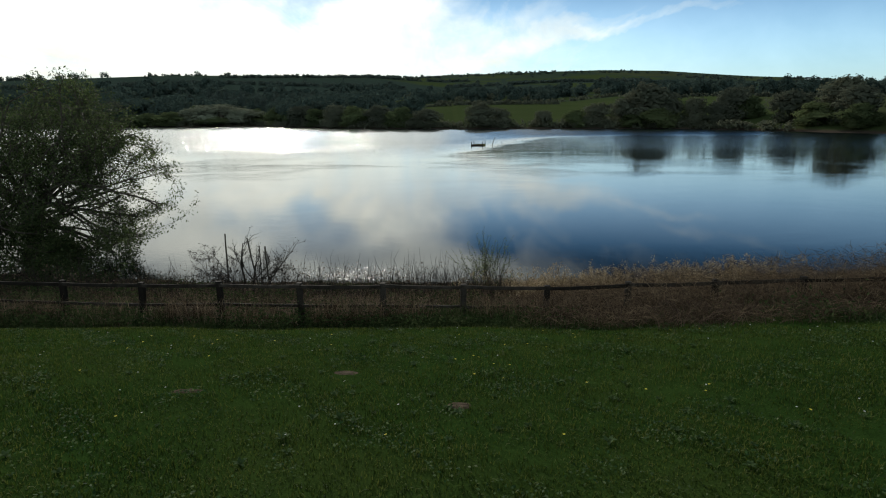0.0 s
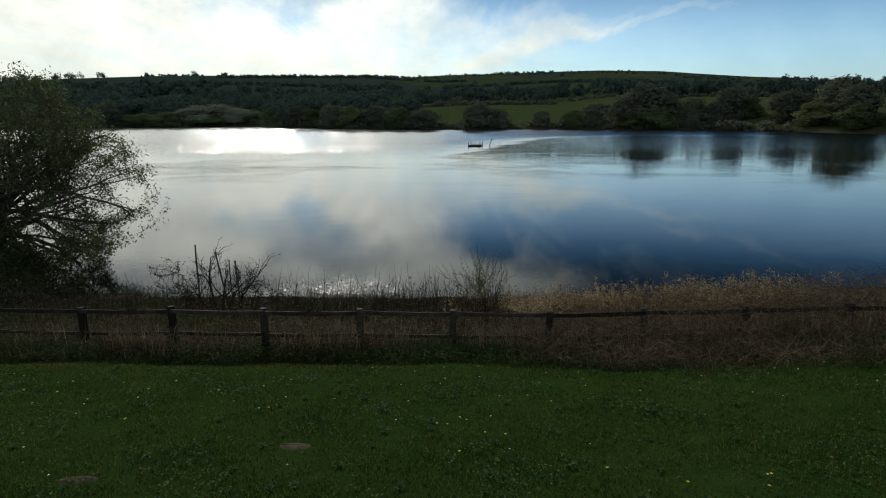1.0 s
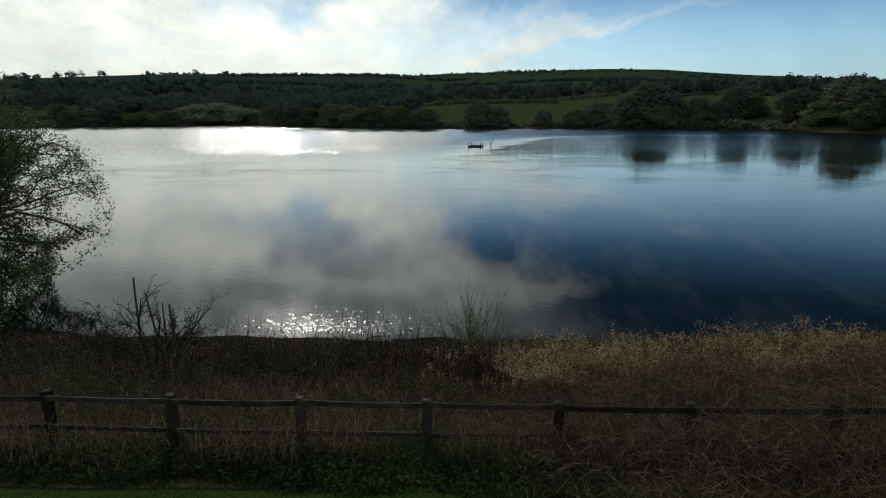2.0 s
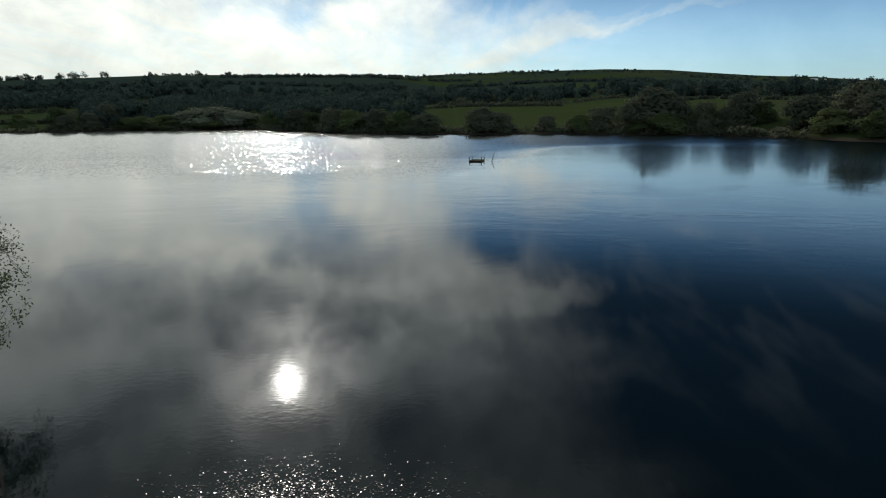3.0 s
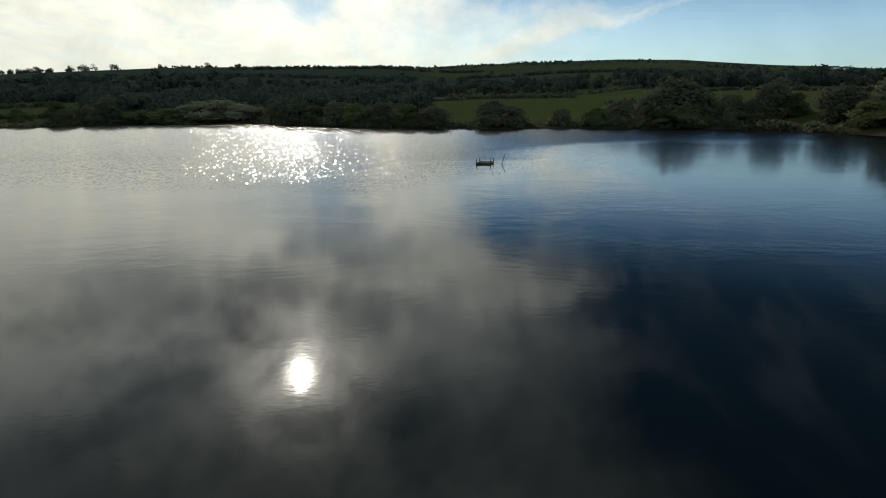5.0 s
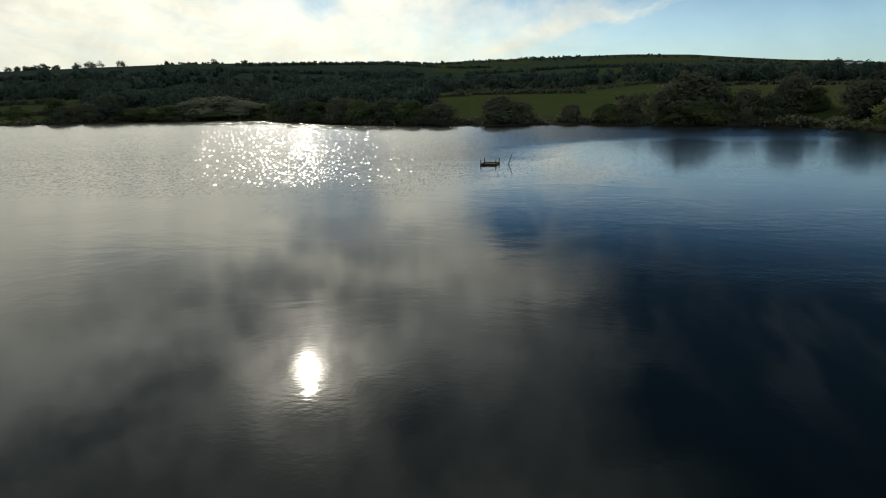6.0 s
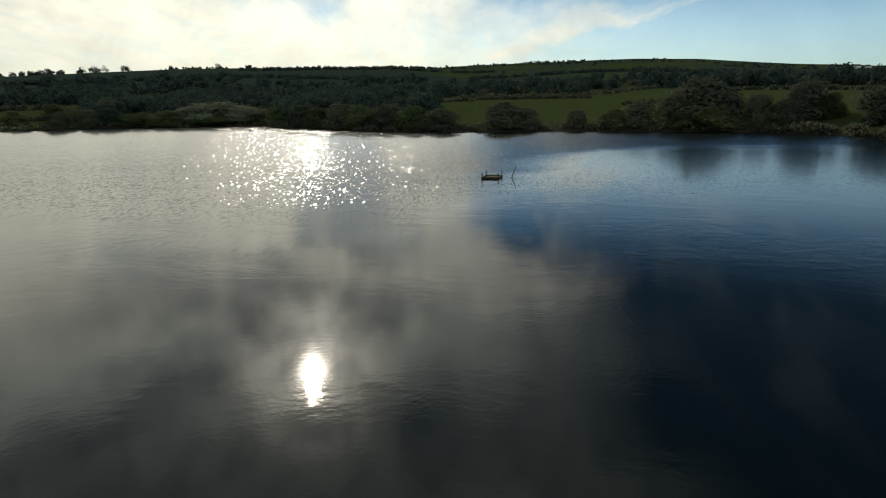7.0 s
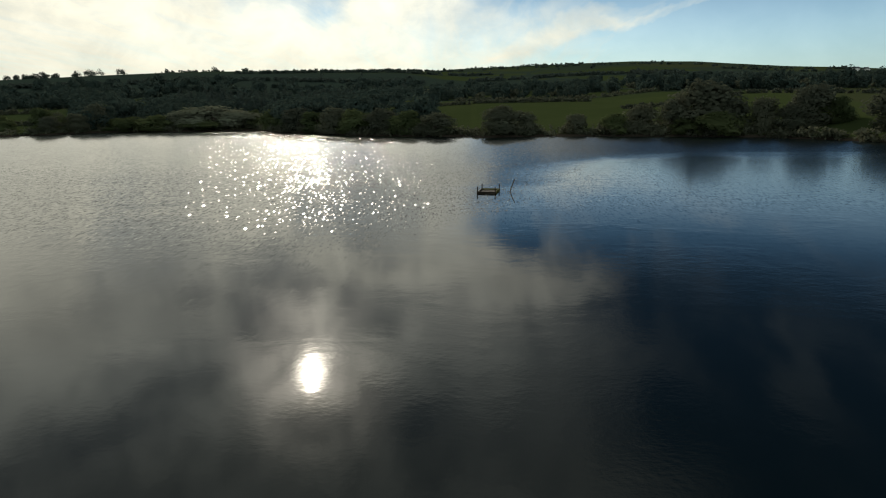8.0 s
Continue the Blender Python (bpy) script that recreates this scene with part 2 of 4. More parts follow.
def water_material():
    """Calm lake water: faint swell near by, wind ripple over the far side of the lake."""
    m = bpy.data.materials.new("lake_water")
    m.use_nodes = True
    n = Nodes(m.node_tree)
    where = n.add("ShaderNodeNewGeometry").outputs["Position"]
    xyz = n.add("ShaderNodeSeparateXYZ", {0: where})
    drift = n.noise(n.scaled(where, (0.012, 0.03, 1)), 1.0, 4, 0.6, 0.5)
    # the ripple begins nearer on the sunny side of the lake
    start = n.math("ADD", n.span(xyz.outputs["X"], -4, 32, 52, 146), n.math("MULTIPLY", drift, 44))
    windy = n.span(n.math("SUBTRACT", xyz.outputs["Y"], start), 0, n.span(xyz.outputs["X"], -4, 32, 62, 20), 0.0, 1.0, False)
    windy = n.math("MAXIMUM", windy, n.math("MAXIMUM", n.span(xyz.outputs["Y"], 50, 160, 0.0, 0.2), n.span(xyz.outputs["Y"], 21, 28, 0.25, 0.0)))
    swell = n.noise(n.scaled(where, (1.0, 1.2, 1)), 0.7, 3, 0.5, 0.4)
    # stillest under the bank, livelier out on the lake
    still = n.span(xyz.outputs["Y"], 38, 66, 0.2, 1.0, True)
    ripple = n.noise(n.scaled(where, (3.0, 4.0, 1)), 1.0, 4, 0.6)
    patch = n.span(n.noise(n.scaled(where, (0.06, 0.08, 1), (2, 1, 0)), 1.0, 4, 0.6, 0.6), 0.42, 0.66, 0.2, 1.0, True)
    height = n.math("ADD", n.math("MULTIPLY", swell, n.math("MULTIPLY", n.math("MULTIPLY", patch, still), 0.011)), n.math("MULTIPLY", ripple, n.math("MULTIPLY", n.math("MULTIPLY", patch, n.math("MULTIPLY", n.span(xyz.outputs["Y"], 46, 66, 0.9, 2.8), n.span(xyz.outputs["Y"], 74, 100, 1.0, 0.25))), 0.0030)))
    lift = n.add("ShaderNodeBump", {"Strength": 1.0, "Distance": 1.0, "Height": height})
    facet = n.add("ShaderNodeTexNoise", {"Vector": n.scaled(where, (2.2, 0.5, 1)), "Scale": 1.0, "Detail": 4.0, "Roughness": 0.75}).outputs["Color"]
    slope = n.vec("MULTIPLY", n.vec("SUBTRACT", facet, (0.5, 0.5, 0.5)), (0.42, 0.34, 0.0))
    # only the near faces of the small waves are seen at so flat an angle
    split = n.add("ShaderNodeSeparateXYZ", {0: slope})
    slope = n.add("ShaderNodeCombineXYZ", {0: split.outputs[0], 1: n.math("MULTIPLY", n.math("ABSOLUTE", split.outputs[1]), -1.0), 2: 0.0}).outputs[0]
    flurry = n.noise(n.scaled(where, (1.6, 0.5, 1), (4, 2, 0)), 1.0, 4, 0.75)
    flurry = n.span(flurry, 0.47, 0.66, 0.36, 1.25, True)
    tilt = n.vec("SCALE", slope)
    n.tree.links.new(flurry, tilt.node.inputs["Scale"])
    # a breeze under the far bank turns the small faces further over
    breeze = n.math("MULTIPLY", n.math("MULTIPLY", n.span(xyz.outputs["Y"], 168, 200), n.span(xyz.outputs["X"], 5, 35)), flurry)
    lean = n.add("ShaderNodeCombineXYZ", {0: 0.0, 1: n.math("SUBTRACT", -0.055, n.math("MULTIPLY", breeze, 0.10)), 2: 0.0}).outputs[0]
    tilt = n.vec("SCALE", n.vec("ADD", tilt, lean))
    n.tree.links.new(windy, tilt.node.inputs["Scale"])
    # steep little wave faces strewn over the ruffled water, which catch the sun one by one
    cells = n.add("ShaderNodeTexVoronoi", {"Vector": n.scaled(where, (11.0, 2.2, 0.0)), "Scale": 1.0, "Randomness": 1.0}).outputs["Color"]
    cell = n.add("ShaderNodeSeparateXYZ", {0: cells})

    def spread(chance, middle, reach):
        """Slopes thick about the middle and thin towards the ends of their reach."""
        k = n.span(chance, 0, 1, -1, 1)
        return n.math("ADD", middle, n.math("MULTIPLY", n.math("MULTIPLY", k, n.math("ABSOLUTE", k)), reach))

    steep = n.math("MULTIPLY", n.math("GREATER_THAN", cell.outputs[2], 0.82), n.span(n.math("MULTIPLY", windy, n.span(n.math("ADD", xyz.outputs["Y"], n.math("MULTIPLY", drift, 24)), 94, 126)), 0.05, 0.4))
    face = n.vec("SCALE", n.add("ShaderNodeCombineXYZ", {0: spread(cell.outputs[0], 0.0, 0.34), 1: spread(cell.outputs[1], -0.085, 0.14), 2: 0.0}).outputs[0])
    n.tree.links.new(steep, face.node.inputs["Scale"])
    facing = n.vec("NORMALIZE", n.vec("ADD", n.vec("ADD", lift.outputs[0], tilt), face))
    s = n.add("ShaderNodeBsdfPrincipled", {"Base Color": (0.003, 0.007, 0.008, 1), "Roughness": n.math("MAXIMUM", n.math("MAXIMUM", n.span(windy, 0.15, 0.9, 0.025, 0.055), n.math("MULTIPLY", steep, 0.125)), n.math("ADD", 0.025, n.math("MULTIPLY", n.span(xyz.outputs["X"], 8, 40), n.span(xyz.outputs["Y"], 60, 170, 0.0, 0.14)))), "IOR": 1.333, "Normal": facing})
    n.add("ShaderNodeOutputMaterial", {"Surface": s.outputs[0]})
    return m


GROUND, WATER = ground_material(), water_material()
GRASS = plain("lawn_grass", [(0, (0.017, 0.033, 0.005)), (0.5, (0.050, 0.081, 0.011)), (1, (0.115, 0.132, 0.028))], 1.3, 30, 0.6, 0.1, through_=0.3, island=0.5)
CLOVER = plain("clover_leaf", [(0, (0.020, 0.050, 0.016)), (0.5, (0.048, 0.092, 0.030)), (1, (0.11, 0.145, 0.06))], 1.5, 30, 0.7, 0.0, through_=0.3, island=0.6, gloss=0.1)
RANK = plain("rank_grass", [(0, (0.018, 0.031, 0.013)), (0.6, (0.042, 0.064, 0.024)), (1, (0.080, 0.096, 0.040))], 1.0, 20, 0.95, 0.0, through_=0.3, island=0.4, gloss=0.0)
STRAW = plain("dead_grass", [(0, (0.044, 0.031, 0.019)), (0.5, (0.092, 0.066, 0.042)), (1, (0.22, 0.165, 0.105))], 0.8, 20, 0.8, 0.1, through_=0.25, island=0.7)
REED = plain("dead_reed", [(0, (0.046, 0.030, 0.016)), (0.5, (0.112, 0.077, 0.039)), (1, (0.27, 0.195, 0.105))], 0.7, 20, 0.75, 0.1, through_=0.35, island=0.6)
PLUME = plain("reed_plume", [(0, (0.17, 0.125, 0.072)), (0.5, (0.30, 0.23, 0.14)), (1, (0.52, 0.42, 0.28))], 0.7, 20, 0.75, 0.1, through_=0.45, island=0.5)
BRAMBLE = plain("bramble_stem", [(0, (0.034, 0.021, 0.015)), (0.6, (0.084, 0.054, 0.038)), (1, (0.18, 0.128, 0.085))], 2.0, 30, 0.8, 0.2, island=0.5)
TWIG = plain("twig_bark", [(0, (0.016, 0.013, 0.011)), (1, (0.060, 0.050, 0.040))], 4, 60, 0.85, 0.4)
BARK = plain("willow_bark", [(0, (0.030, 0.026, 0.020)), (0.6, (0.075, 0.065, 0.050)), (1, (0.13, 0.115, 0.09))], 2, 25, 0.9, 1.0, size=(1, 1, 0.3))
LEAF = plain("willow_leaf", [(0, (0.034, 0.052, 0.018)), (0.5, (0.056, 0.078, 0.028)), (1, (0.098, 0.122, 0.050))], 0.5, 9, 0.6, 0.0, through_=0.5, island=0.8, gloss=0.1)
BUD = plain("willow_bud", [(0, (0.11, 0.14, 0.045)), (1, (0.22, 0.25, 0.09))], 1, 9, 0.6, 0.0, through_=0.4, island=0.6)
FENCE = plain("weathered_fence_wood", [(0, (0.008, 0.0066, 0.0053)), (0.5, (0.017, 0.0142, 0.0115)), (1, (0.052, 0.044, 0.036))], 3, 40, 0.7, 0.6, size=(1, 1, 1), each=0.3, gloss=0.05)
RAFT = plain("wet_raft_timber", [(0, (0.018, 0.014, 0.011)), (0.6, (0.055, 0.042, 0.030)), (1, (0.11, 0.085, 0.06))], 2, 30, 0.6, 0.5, each=0.4)
# yellow light on the raft's inside edges put into a mossy colour
LIT_MOSS = plain("lit_mossy_timber", [(0, (0.05, 0.045, 0.018)), (0.5, (0.12, 0.115, 0.035)), (1, (0.22, 0.20, 0.07))], 3, 30, 0.8, 0.5, each=0.3)
WET = plain("wet_dead_leaf", [(0, (0.020, 0.013, 0.010)), (0.6, (0.055, 0.036, 0.028)), (1, (0.12, 0.085, 0.06))], 3, 30, 0.22, 0.2, island=0.6, gloss=0.6)
YELLOW = plain("dandelion_petal", [(0, (0.66, 0.52, 0.05)), (1, (0.80, 0.70, 0.12))], 20, 200, 0.6, 0.2)
PALEPETAL = plain("daisy_petal", [(0, (0.60, 0.60, 0.55)), (1, (0.80, 0.80, 0.76))], 20, 200, 0.6, 0.1)
DOCK = plain("dock_leaf", [(0, (0.036, 0.066, 0.022)), (1, (0.088, 0.130, 0.052))], 8, 60, 0.8, 0.3, through_=0.3, each=0.4, gloss=0.04)
SOIL = plain("bare_soil", [(0, (0.045, 0.032, 0.020)), (0.5, (0.085, 0.062, 0.040)), (1, (0.13, 0.10, 0.065))], 9, 70, 0.95, 1.0)
FAR_GREEN = plain("far_leaves_green", [(0, (0.082, 0.108, 0.052)), (0.5, (0.115, 0.145, 0.066)), (1, (0.150, 0.180, 0.084))], 0.12, 1, 0.75, 0.0, through_=0.5, each=0.4, island=0.15, gloss=0.0)
# haze put into the next three foliage colours, turned bluish and lighter
FAR_BROWN_HAZY = plain("hazy_leaves_budding", [(0, (0.084, 0.096, 0.072)), (0.5, (0.112, 0.124, 0.088)), (1, (0.142, 0.152, 0.104))], 0.12, 1, 0.8, 0.0, through_=0.5, each=0.4, island=0.15, gloss=0.0)
FAR_WOOD_HAZY = plain("hazy_wood_leaves", [(0, (0.046, 0.070, 0.062)), (0.5, (0.060, 0.088, 0.075)), (1, (0.080, 0.108, 0.086))], 0.05, 0.6, 0.8, 0.0, through_=0.45, island=0.15, gloss=0.0)
FAR_DARK_HAZY = plain("hazy_conifer_needles", [(0, (0.056, 0.076, 0.068)), (1, (0.084, 0.110, 0.092))], 0.12, 1, 0.8, 0.0, through_=0.35, each=0.2, island=0.15, gloss=0.0)
FAR_PALE = plain("far_sallow_leaves", [(0, (0.16, 0.18, 0.12)), (0.5, (0.22, 0.24, 0.17)), (1, (0.30, 0.32, 0.24))], 0.12, 1, 0.8, 0.0, through_=0.4, each=0.1, island=0.15, gloss=0.0)
WALLPAINT = plain("farmhouse_render", [(0, (0.62, 0.60, 0.56)), (1, (0.78, 0.77, 0.73))], 1, 9, 0.85, 0.2)
SLATE = plain("farmhouse_slate", [(0, (0.06, 0.06, 0.065)), (1, (0.13, 0.13, 0.14))], 2, 20, 0.7, 0.3)
PANE = plain("dark_window_pane", [(0, (0.012, 0.014, 0.016)), (1, (0.02, 0.022, 0.025))], 1, 9, 0.12, 0.0, gloss=0.5)

# ---- mesh helpers ----
rng = np.random.default_rng(7)


def np_mesh(name, verts, faces):
    """A mesh from arrays of vertices (n, 3; six columns: with normals) and faces (m, 3 or 4)."""
    verts, faces = np.asarray(verts, np.float32), np.asarray(faces, np.int32)
    out = verts[:, 3:]
    verts = np.ascontiguousarray(verts[:, :3])
    me = bpy.data.meshes.new(name)
    me.vertices.add(len(verts))
    me.vertices.foreach_set("co", verts.ravel())
    me.loops.add(faces.size)
    me.loops.foreach_set("vertex_index", faces.ravel())
    me.polygons.add(len(faces))
    me.polygons.foreach_set("loop_start", np.arange(len(faces), dtype=np.int32) * faces.shape[1])
    me.update(calc_edges=True)
    if out.shape[1]:
        me.polygons.foreach_set("use_smooth", np.ones(len(faces), bool))
        me.normals_split_custom_set_from_vertices(out.tolist())
    return me


def bm_mesh(name, bm):
    me = bpy.data.meshes.new(name)
    bm.to_mesh(me)
    bm.free()
    return me


def part(name, me, material, parent=None, label=""):
    ob = new(name, me)
    if not me.materials:
        me.materials.append(material)
    if parent is not None:
        ob.parent = parent
    return tagged(ob, label)


def thing(name, place, label, category, group="", kind="", turn=0.0):
    ob = new(name)
    ob.empty_display_size = 0.2
    ob.matrix_world = pose(*place, 0, 0, turn)
    return tagged(ob, label, category, group, kind)


def join(pieces):
    """Joins (verts, faces) pairs with faces of one size."""
    vs, fs, k = [], [], 0
    for v, f in pieces:
        vs.append(v)
        fs.append(np.asarray(f) + k)
        k += len(v)
    return np.concatenate(vs), np.concatenate(fs)


def tube(points, radii, sides=5):
    """A tapered tube along points, with quads."""
    p, r = np.asarray(points, float), np.asarray(radii, float)
    d = np.gradient(p, axis=0)
    d /= np.linalg.norm(d, axis=1)[:, None] + 1e-9
    side = np.cross(d, np.where(np.abs(d[:, 2:]) > 0.9, [[1.0, 0, 0]], [[0, 0, 1.0]]))
    side /= np.linalg.norm(side, axis=1)[:, None] + 1e-9
    up = np.cross(side, d)
    a = np.linspace(0, 2 * np.pi, sides, endpoint=False)
    ring = p[:, None] + r[:, None, None] * (np.cos(a)[None, :, None] * side[:, None] + np.sin(a)[None, :, None] * up[:, None])
    n = len(p)
    i, j = np.meshgrid(np.arange(n - 1), np.arange(sides), indexing="ij")
    k = (j + 1) % sides
    f = np.stack([i * sides + j, i * sides + k, (i + 1) * sides + k, (i + 1) * sides + j], -1).reshape(-1, 4)
    return ring.reshape(-1, 3), f


def blades(base, height, width, lean=0.4, droop=0.3):
    """Grass blades or stalks: three triangles each, bent over by lean."""
    n = len(base)
    a = rng.uniform(0, 2 * np.pi, n)
    face = a + rng.uniform(0.6, 2.5, n)
    out = np.c_[np.cos(a), np.sin(a), np.zeros(n)]
    wide = np.c_[np.cos(face), np.sin(face), np.zeros(n)] * (width / 2)[:, None]
    bend = rng.uniform(0.1, 1.0, n) * lean
    up = np.array([0, 0, 1.0])
    mid = base + up * (height * 0.55)[:, None] + out * (height * bend * 0.35)[:, None]
    tip = base + up * (height * (1 - droop * bend))[:, None] + out * (height * bend)[:, None]
    v = np.stack([base - wide, base + wide, mid - wide * 0.8, mid + wide * 0.8, tip], 1).reshape(-1, 3)
    k = np.arange(n)[:, None] * 5
    f = np.concatenate([k + [[0, 1, 3]], k + [[0, 3, 2]], k + [[2, 3, 4]]])
    return v, f


def leaves(at, length, width, tilt=1.0, out=None):
    """Pointed leaves as four-cornered blades, turned every way, or with their faces outwards."""
    n = len(at)
    d = rng.normal(size=(n, 3)) * [1, 1, tilt]
    if out is not None:
        face = out + rng.normal(size=(n, 3)) * 0.2
        d = np.cross(face, d)
    d /= np.linalg.norm(d, axis=1)[:, None]
    s = np.cross(d, rng.normal(size=(n, 3)) if out is None else face)
    s /= np.linalg.norm(s, axis=1)[:, None]
    L, W = np.broadcast_to(length, n)[:, None], np.broadcast_to(width, n)[:, None]
    v = np.stack([at, at + d * L * 0.5 + s * W / 2, at + d * L, at + d * L * 0.5 - s * W / 2], 1).reshape(-1, 3)
    return v, np.arange(n * 4).reshape(-1, 4)


def block(sx, sy, sz, bevel=0.01, rough=0.0, cuts=0):
    """A bevelled timber standing on z = 0, centred in x and y."""
    bm = bmesh.new()
    bmesh.ops.create_cube(bm, size=1)
    bmesh.ops.scale(bm, vec=(sx, sy, sz), verts=bm.verts)
    bmesh.ops.translate(bm, vec=(0, 0, sz / 2), verts=bm.verts)
    if cuts:
        axis = max(range(3), key=lambda i: (sx, sy, sz)[i])
        long_edges = [e for e in bm.edges if abs((e.verts[0].co - e.verts[1].co)[axis]) > 0.5 * (sx, sy, sz)[axis]]
        bmesh.ops.subdivide_edges(bm, edges=long_edges, cuts=cuts)
    if bevel:
        bmesh.ops.bevel(bm, geom=[e for e in bm.edges if e.calc_face_angle(0) > 0.5], offset=bevel, segments=1, affect="EDGES")
    for v in bm.verts:
        v.co += Vector((random.uniform(-rough, rough), random.uniform(-rough, rough), random.uniform(-rough, rough)))
    return bm


# ---- lie of the land ----
FAR_X = [-330, -260, -234, -221, -210, -205, -160, -120, -94, -70, -50, -28, -3, 4, 7, 29, 50, 75, 99, 115, 124, 134, 150]
FAR_Y = [300, 322, 341, 347, 365, 392, 385, 400, 357, 337, 312, 297, 285, 290, 277, 280, 278, 270, 260, 232, 198, 165, 110]


def far_shore(x):
    return np.interp(x, FAR_X, FAR_Y)


def near_shore(x):
    return 21.0 + 0.08 * np.sin(x * 0.9) + 0.10 * np.sin(x * 2.3 + 1) + 0.05 * np.sin(x * 7.1) + np.interp(x, [-60, -22, -9, 4, 12, 60], [9, 2.6, 0.5, 0, 0.6, 6])


SLOPE_Y = [-400, -60, 0, 4, 7, 8.5, 10, 11, 12, 12.9, 15, 18, 20, 21.4]
SLOPE_Z = [6, 3.7, 3.15, 2.98, 2.66, 2.44, 2.14, 1.92, 1.58, 1.38, 1.05, 0.55, 0.22, 0.0]
RIDGE_TURN = [-75, -50, -40, -35, -30, -25, -20, -10, -3, -1.5, 4, 10, 14, 19, 22, 26, 30, 35, 45, 75]
RIDGE_RISE = [1.6, 1.9, 2.3, 2.6, 2.95, 3.25, 3.35, 3.3, 3.25, 3.33, 3.5, 3.6, 3.6, 3.38, 3.08, 2.7, 2.5, 2.0, 1.7, 1.4]


def wave(x, y, s):
    return np.sin(x * s + 1.3) * np.cos(y * s * 1.17 + 0.4) + 0.5 * np.sin(x * s * 2.3 + y * s * 1.9)


def land(x, y):
    """Height of the ground above the water."""
    x, y = np.asarray(x, float), np.asarray(y, float)
    ns = near_shore(x)
    near = np.interp(y - (ns - 21.4) * np.clip((y - 12) / 9.4, 0, 1), SLOPE_Y, SLOPE_Z)
    near = near + np.clip(0.062 * (x - 1.6), 0, 0.7) * np.clip((20.5 - y) / 6, 0, 1) + 0.025 * wave(x, y, 0.9) * np.clip((21 - y) / 4, 0, 1) + 0.03 * wave(x, y, 3.3) * np.clip((y - 14) / 3, 0, 1) * np.clip((21.6 - y) / 2, 0, 1)
    inside = np.minimum(np.minimum(y - ns, far_shore(x) - y), np.minimum(x + 300, 150 - x))
    bed = -np.clip(inside * 0.2, 0, 2.5)
    d = np.maximum(-inside, 0)
    far = np.interp(d, [0, 2, 30, 230, 350, 520, 900, 2000], [0, 0.8, 2.2, 14.5, 19, 25, 36, 60]) + 0.5 * wave(x, y, 0.02) * np.clip(d / 40, 0, 1)
    r, turn = np.hypot(x, y - 20), np.degrees(np.arctan2(x, y - 20))
    reach = np.interp(turn, [-40, -6, 0, 60], [1450, 1600, 2300, 2200])
    top = 8.5 + np.tan(np.radians(np.interp(turn, RIDGE_TURN, RIDGE_RISE))) * reach
    k = np.clip((r - 650) / (reach - 650), 0, 1)
    hill = top * k * k * (3 - 2 * k) * 0.5 + top * 0.5 * k ** 1.1 + 9 * wave(x, y, 0.004) * k * (1 - k)
    hill = np.where(r > reach, top - (r - reach) * 0.12, hill)
    far = np.maximum(far * (1 - k), 0) + hill
    out = np.where(inside > 0, bed, np.where(y < ns, near, far))
    return out


def build_ground():
    xs = np.concatenate([-np.geomspace(330, 3600, 34)[::-1], np.arange(-320, -34, 8.0), np.arange(-32, 32.1, 0.7), np.arange(36, 322, 8.0), np.geomspace(330, 3600, 34)])
    ys = np.concatenate([-np.geomspace(20, 1500, 18)[::-1], np.arange(-18, 0, 2.0), np.arange(0, 28, 0.4), np.geomspace(29, 150, 18),
                         np.arange(156, 440, 4.0), np.arange(446, 720, 14.0), np.geomspace(735, 4200, 70)])
    X, Y = np.meshgrid(xs, ys)
    Z = land(X, Y)
    v = np.stack([X, Y, Z], -1).reshape(-1, 3)
    n = len(xs)
    i, j = np.meshgrid(np.arange(len(ys) - 1), np.arange(n - 1), indexing="ij")
    f = np.stack([i * n + j, i * n + j + 1, (i + 1) * n + j + 1, (i + 1) * n + j], -1).reshape(-1, 4)
    me = np_mesh("ground", v, f)
    me.polygons.foreach_set("use_smooth", np.ones(len(f), bool))
    tagged(part("ground", me, GROUND), "mown lawn, lake banks, pasture and green hills", "ground", kind="structure")
    bm = bmesh.new()
    bmesh.ops.create_grid(bm, x_segments=8, y_segments=8, size=1)
    bmesh.ops.scale(bm, vec=(420, 260, 1), verts=bm.verts)
    bmesh.ops.translate(bm, vec=(-80, 215, 0), verts=bm.verts)
    tagged(part("water", bm_mesh("water", bm), WATER), "calm lake water mirroring the bright cloudy sky", "lake", kind="structure")


build_ground()


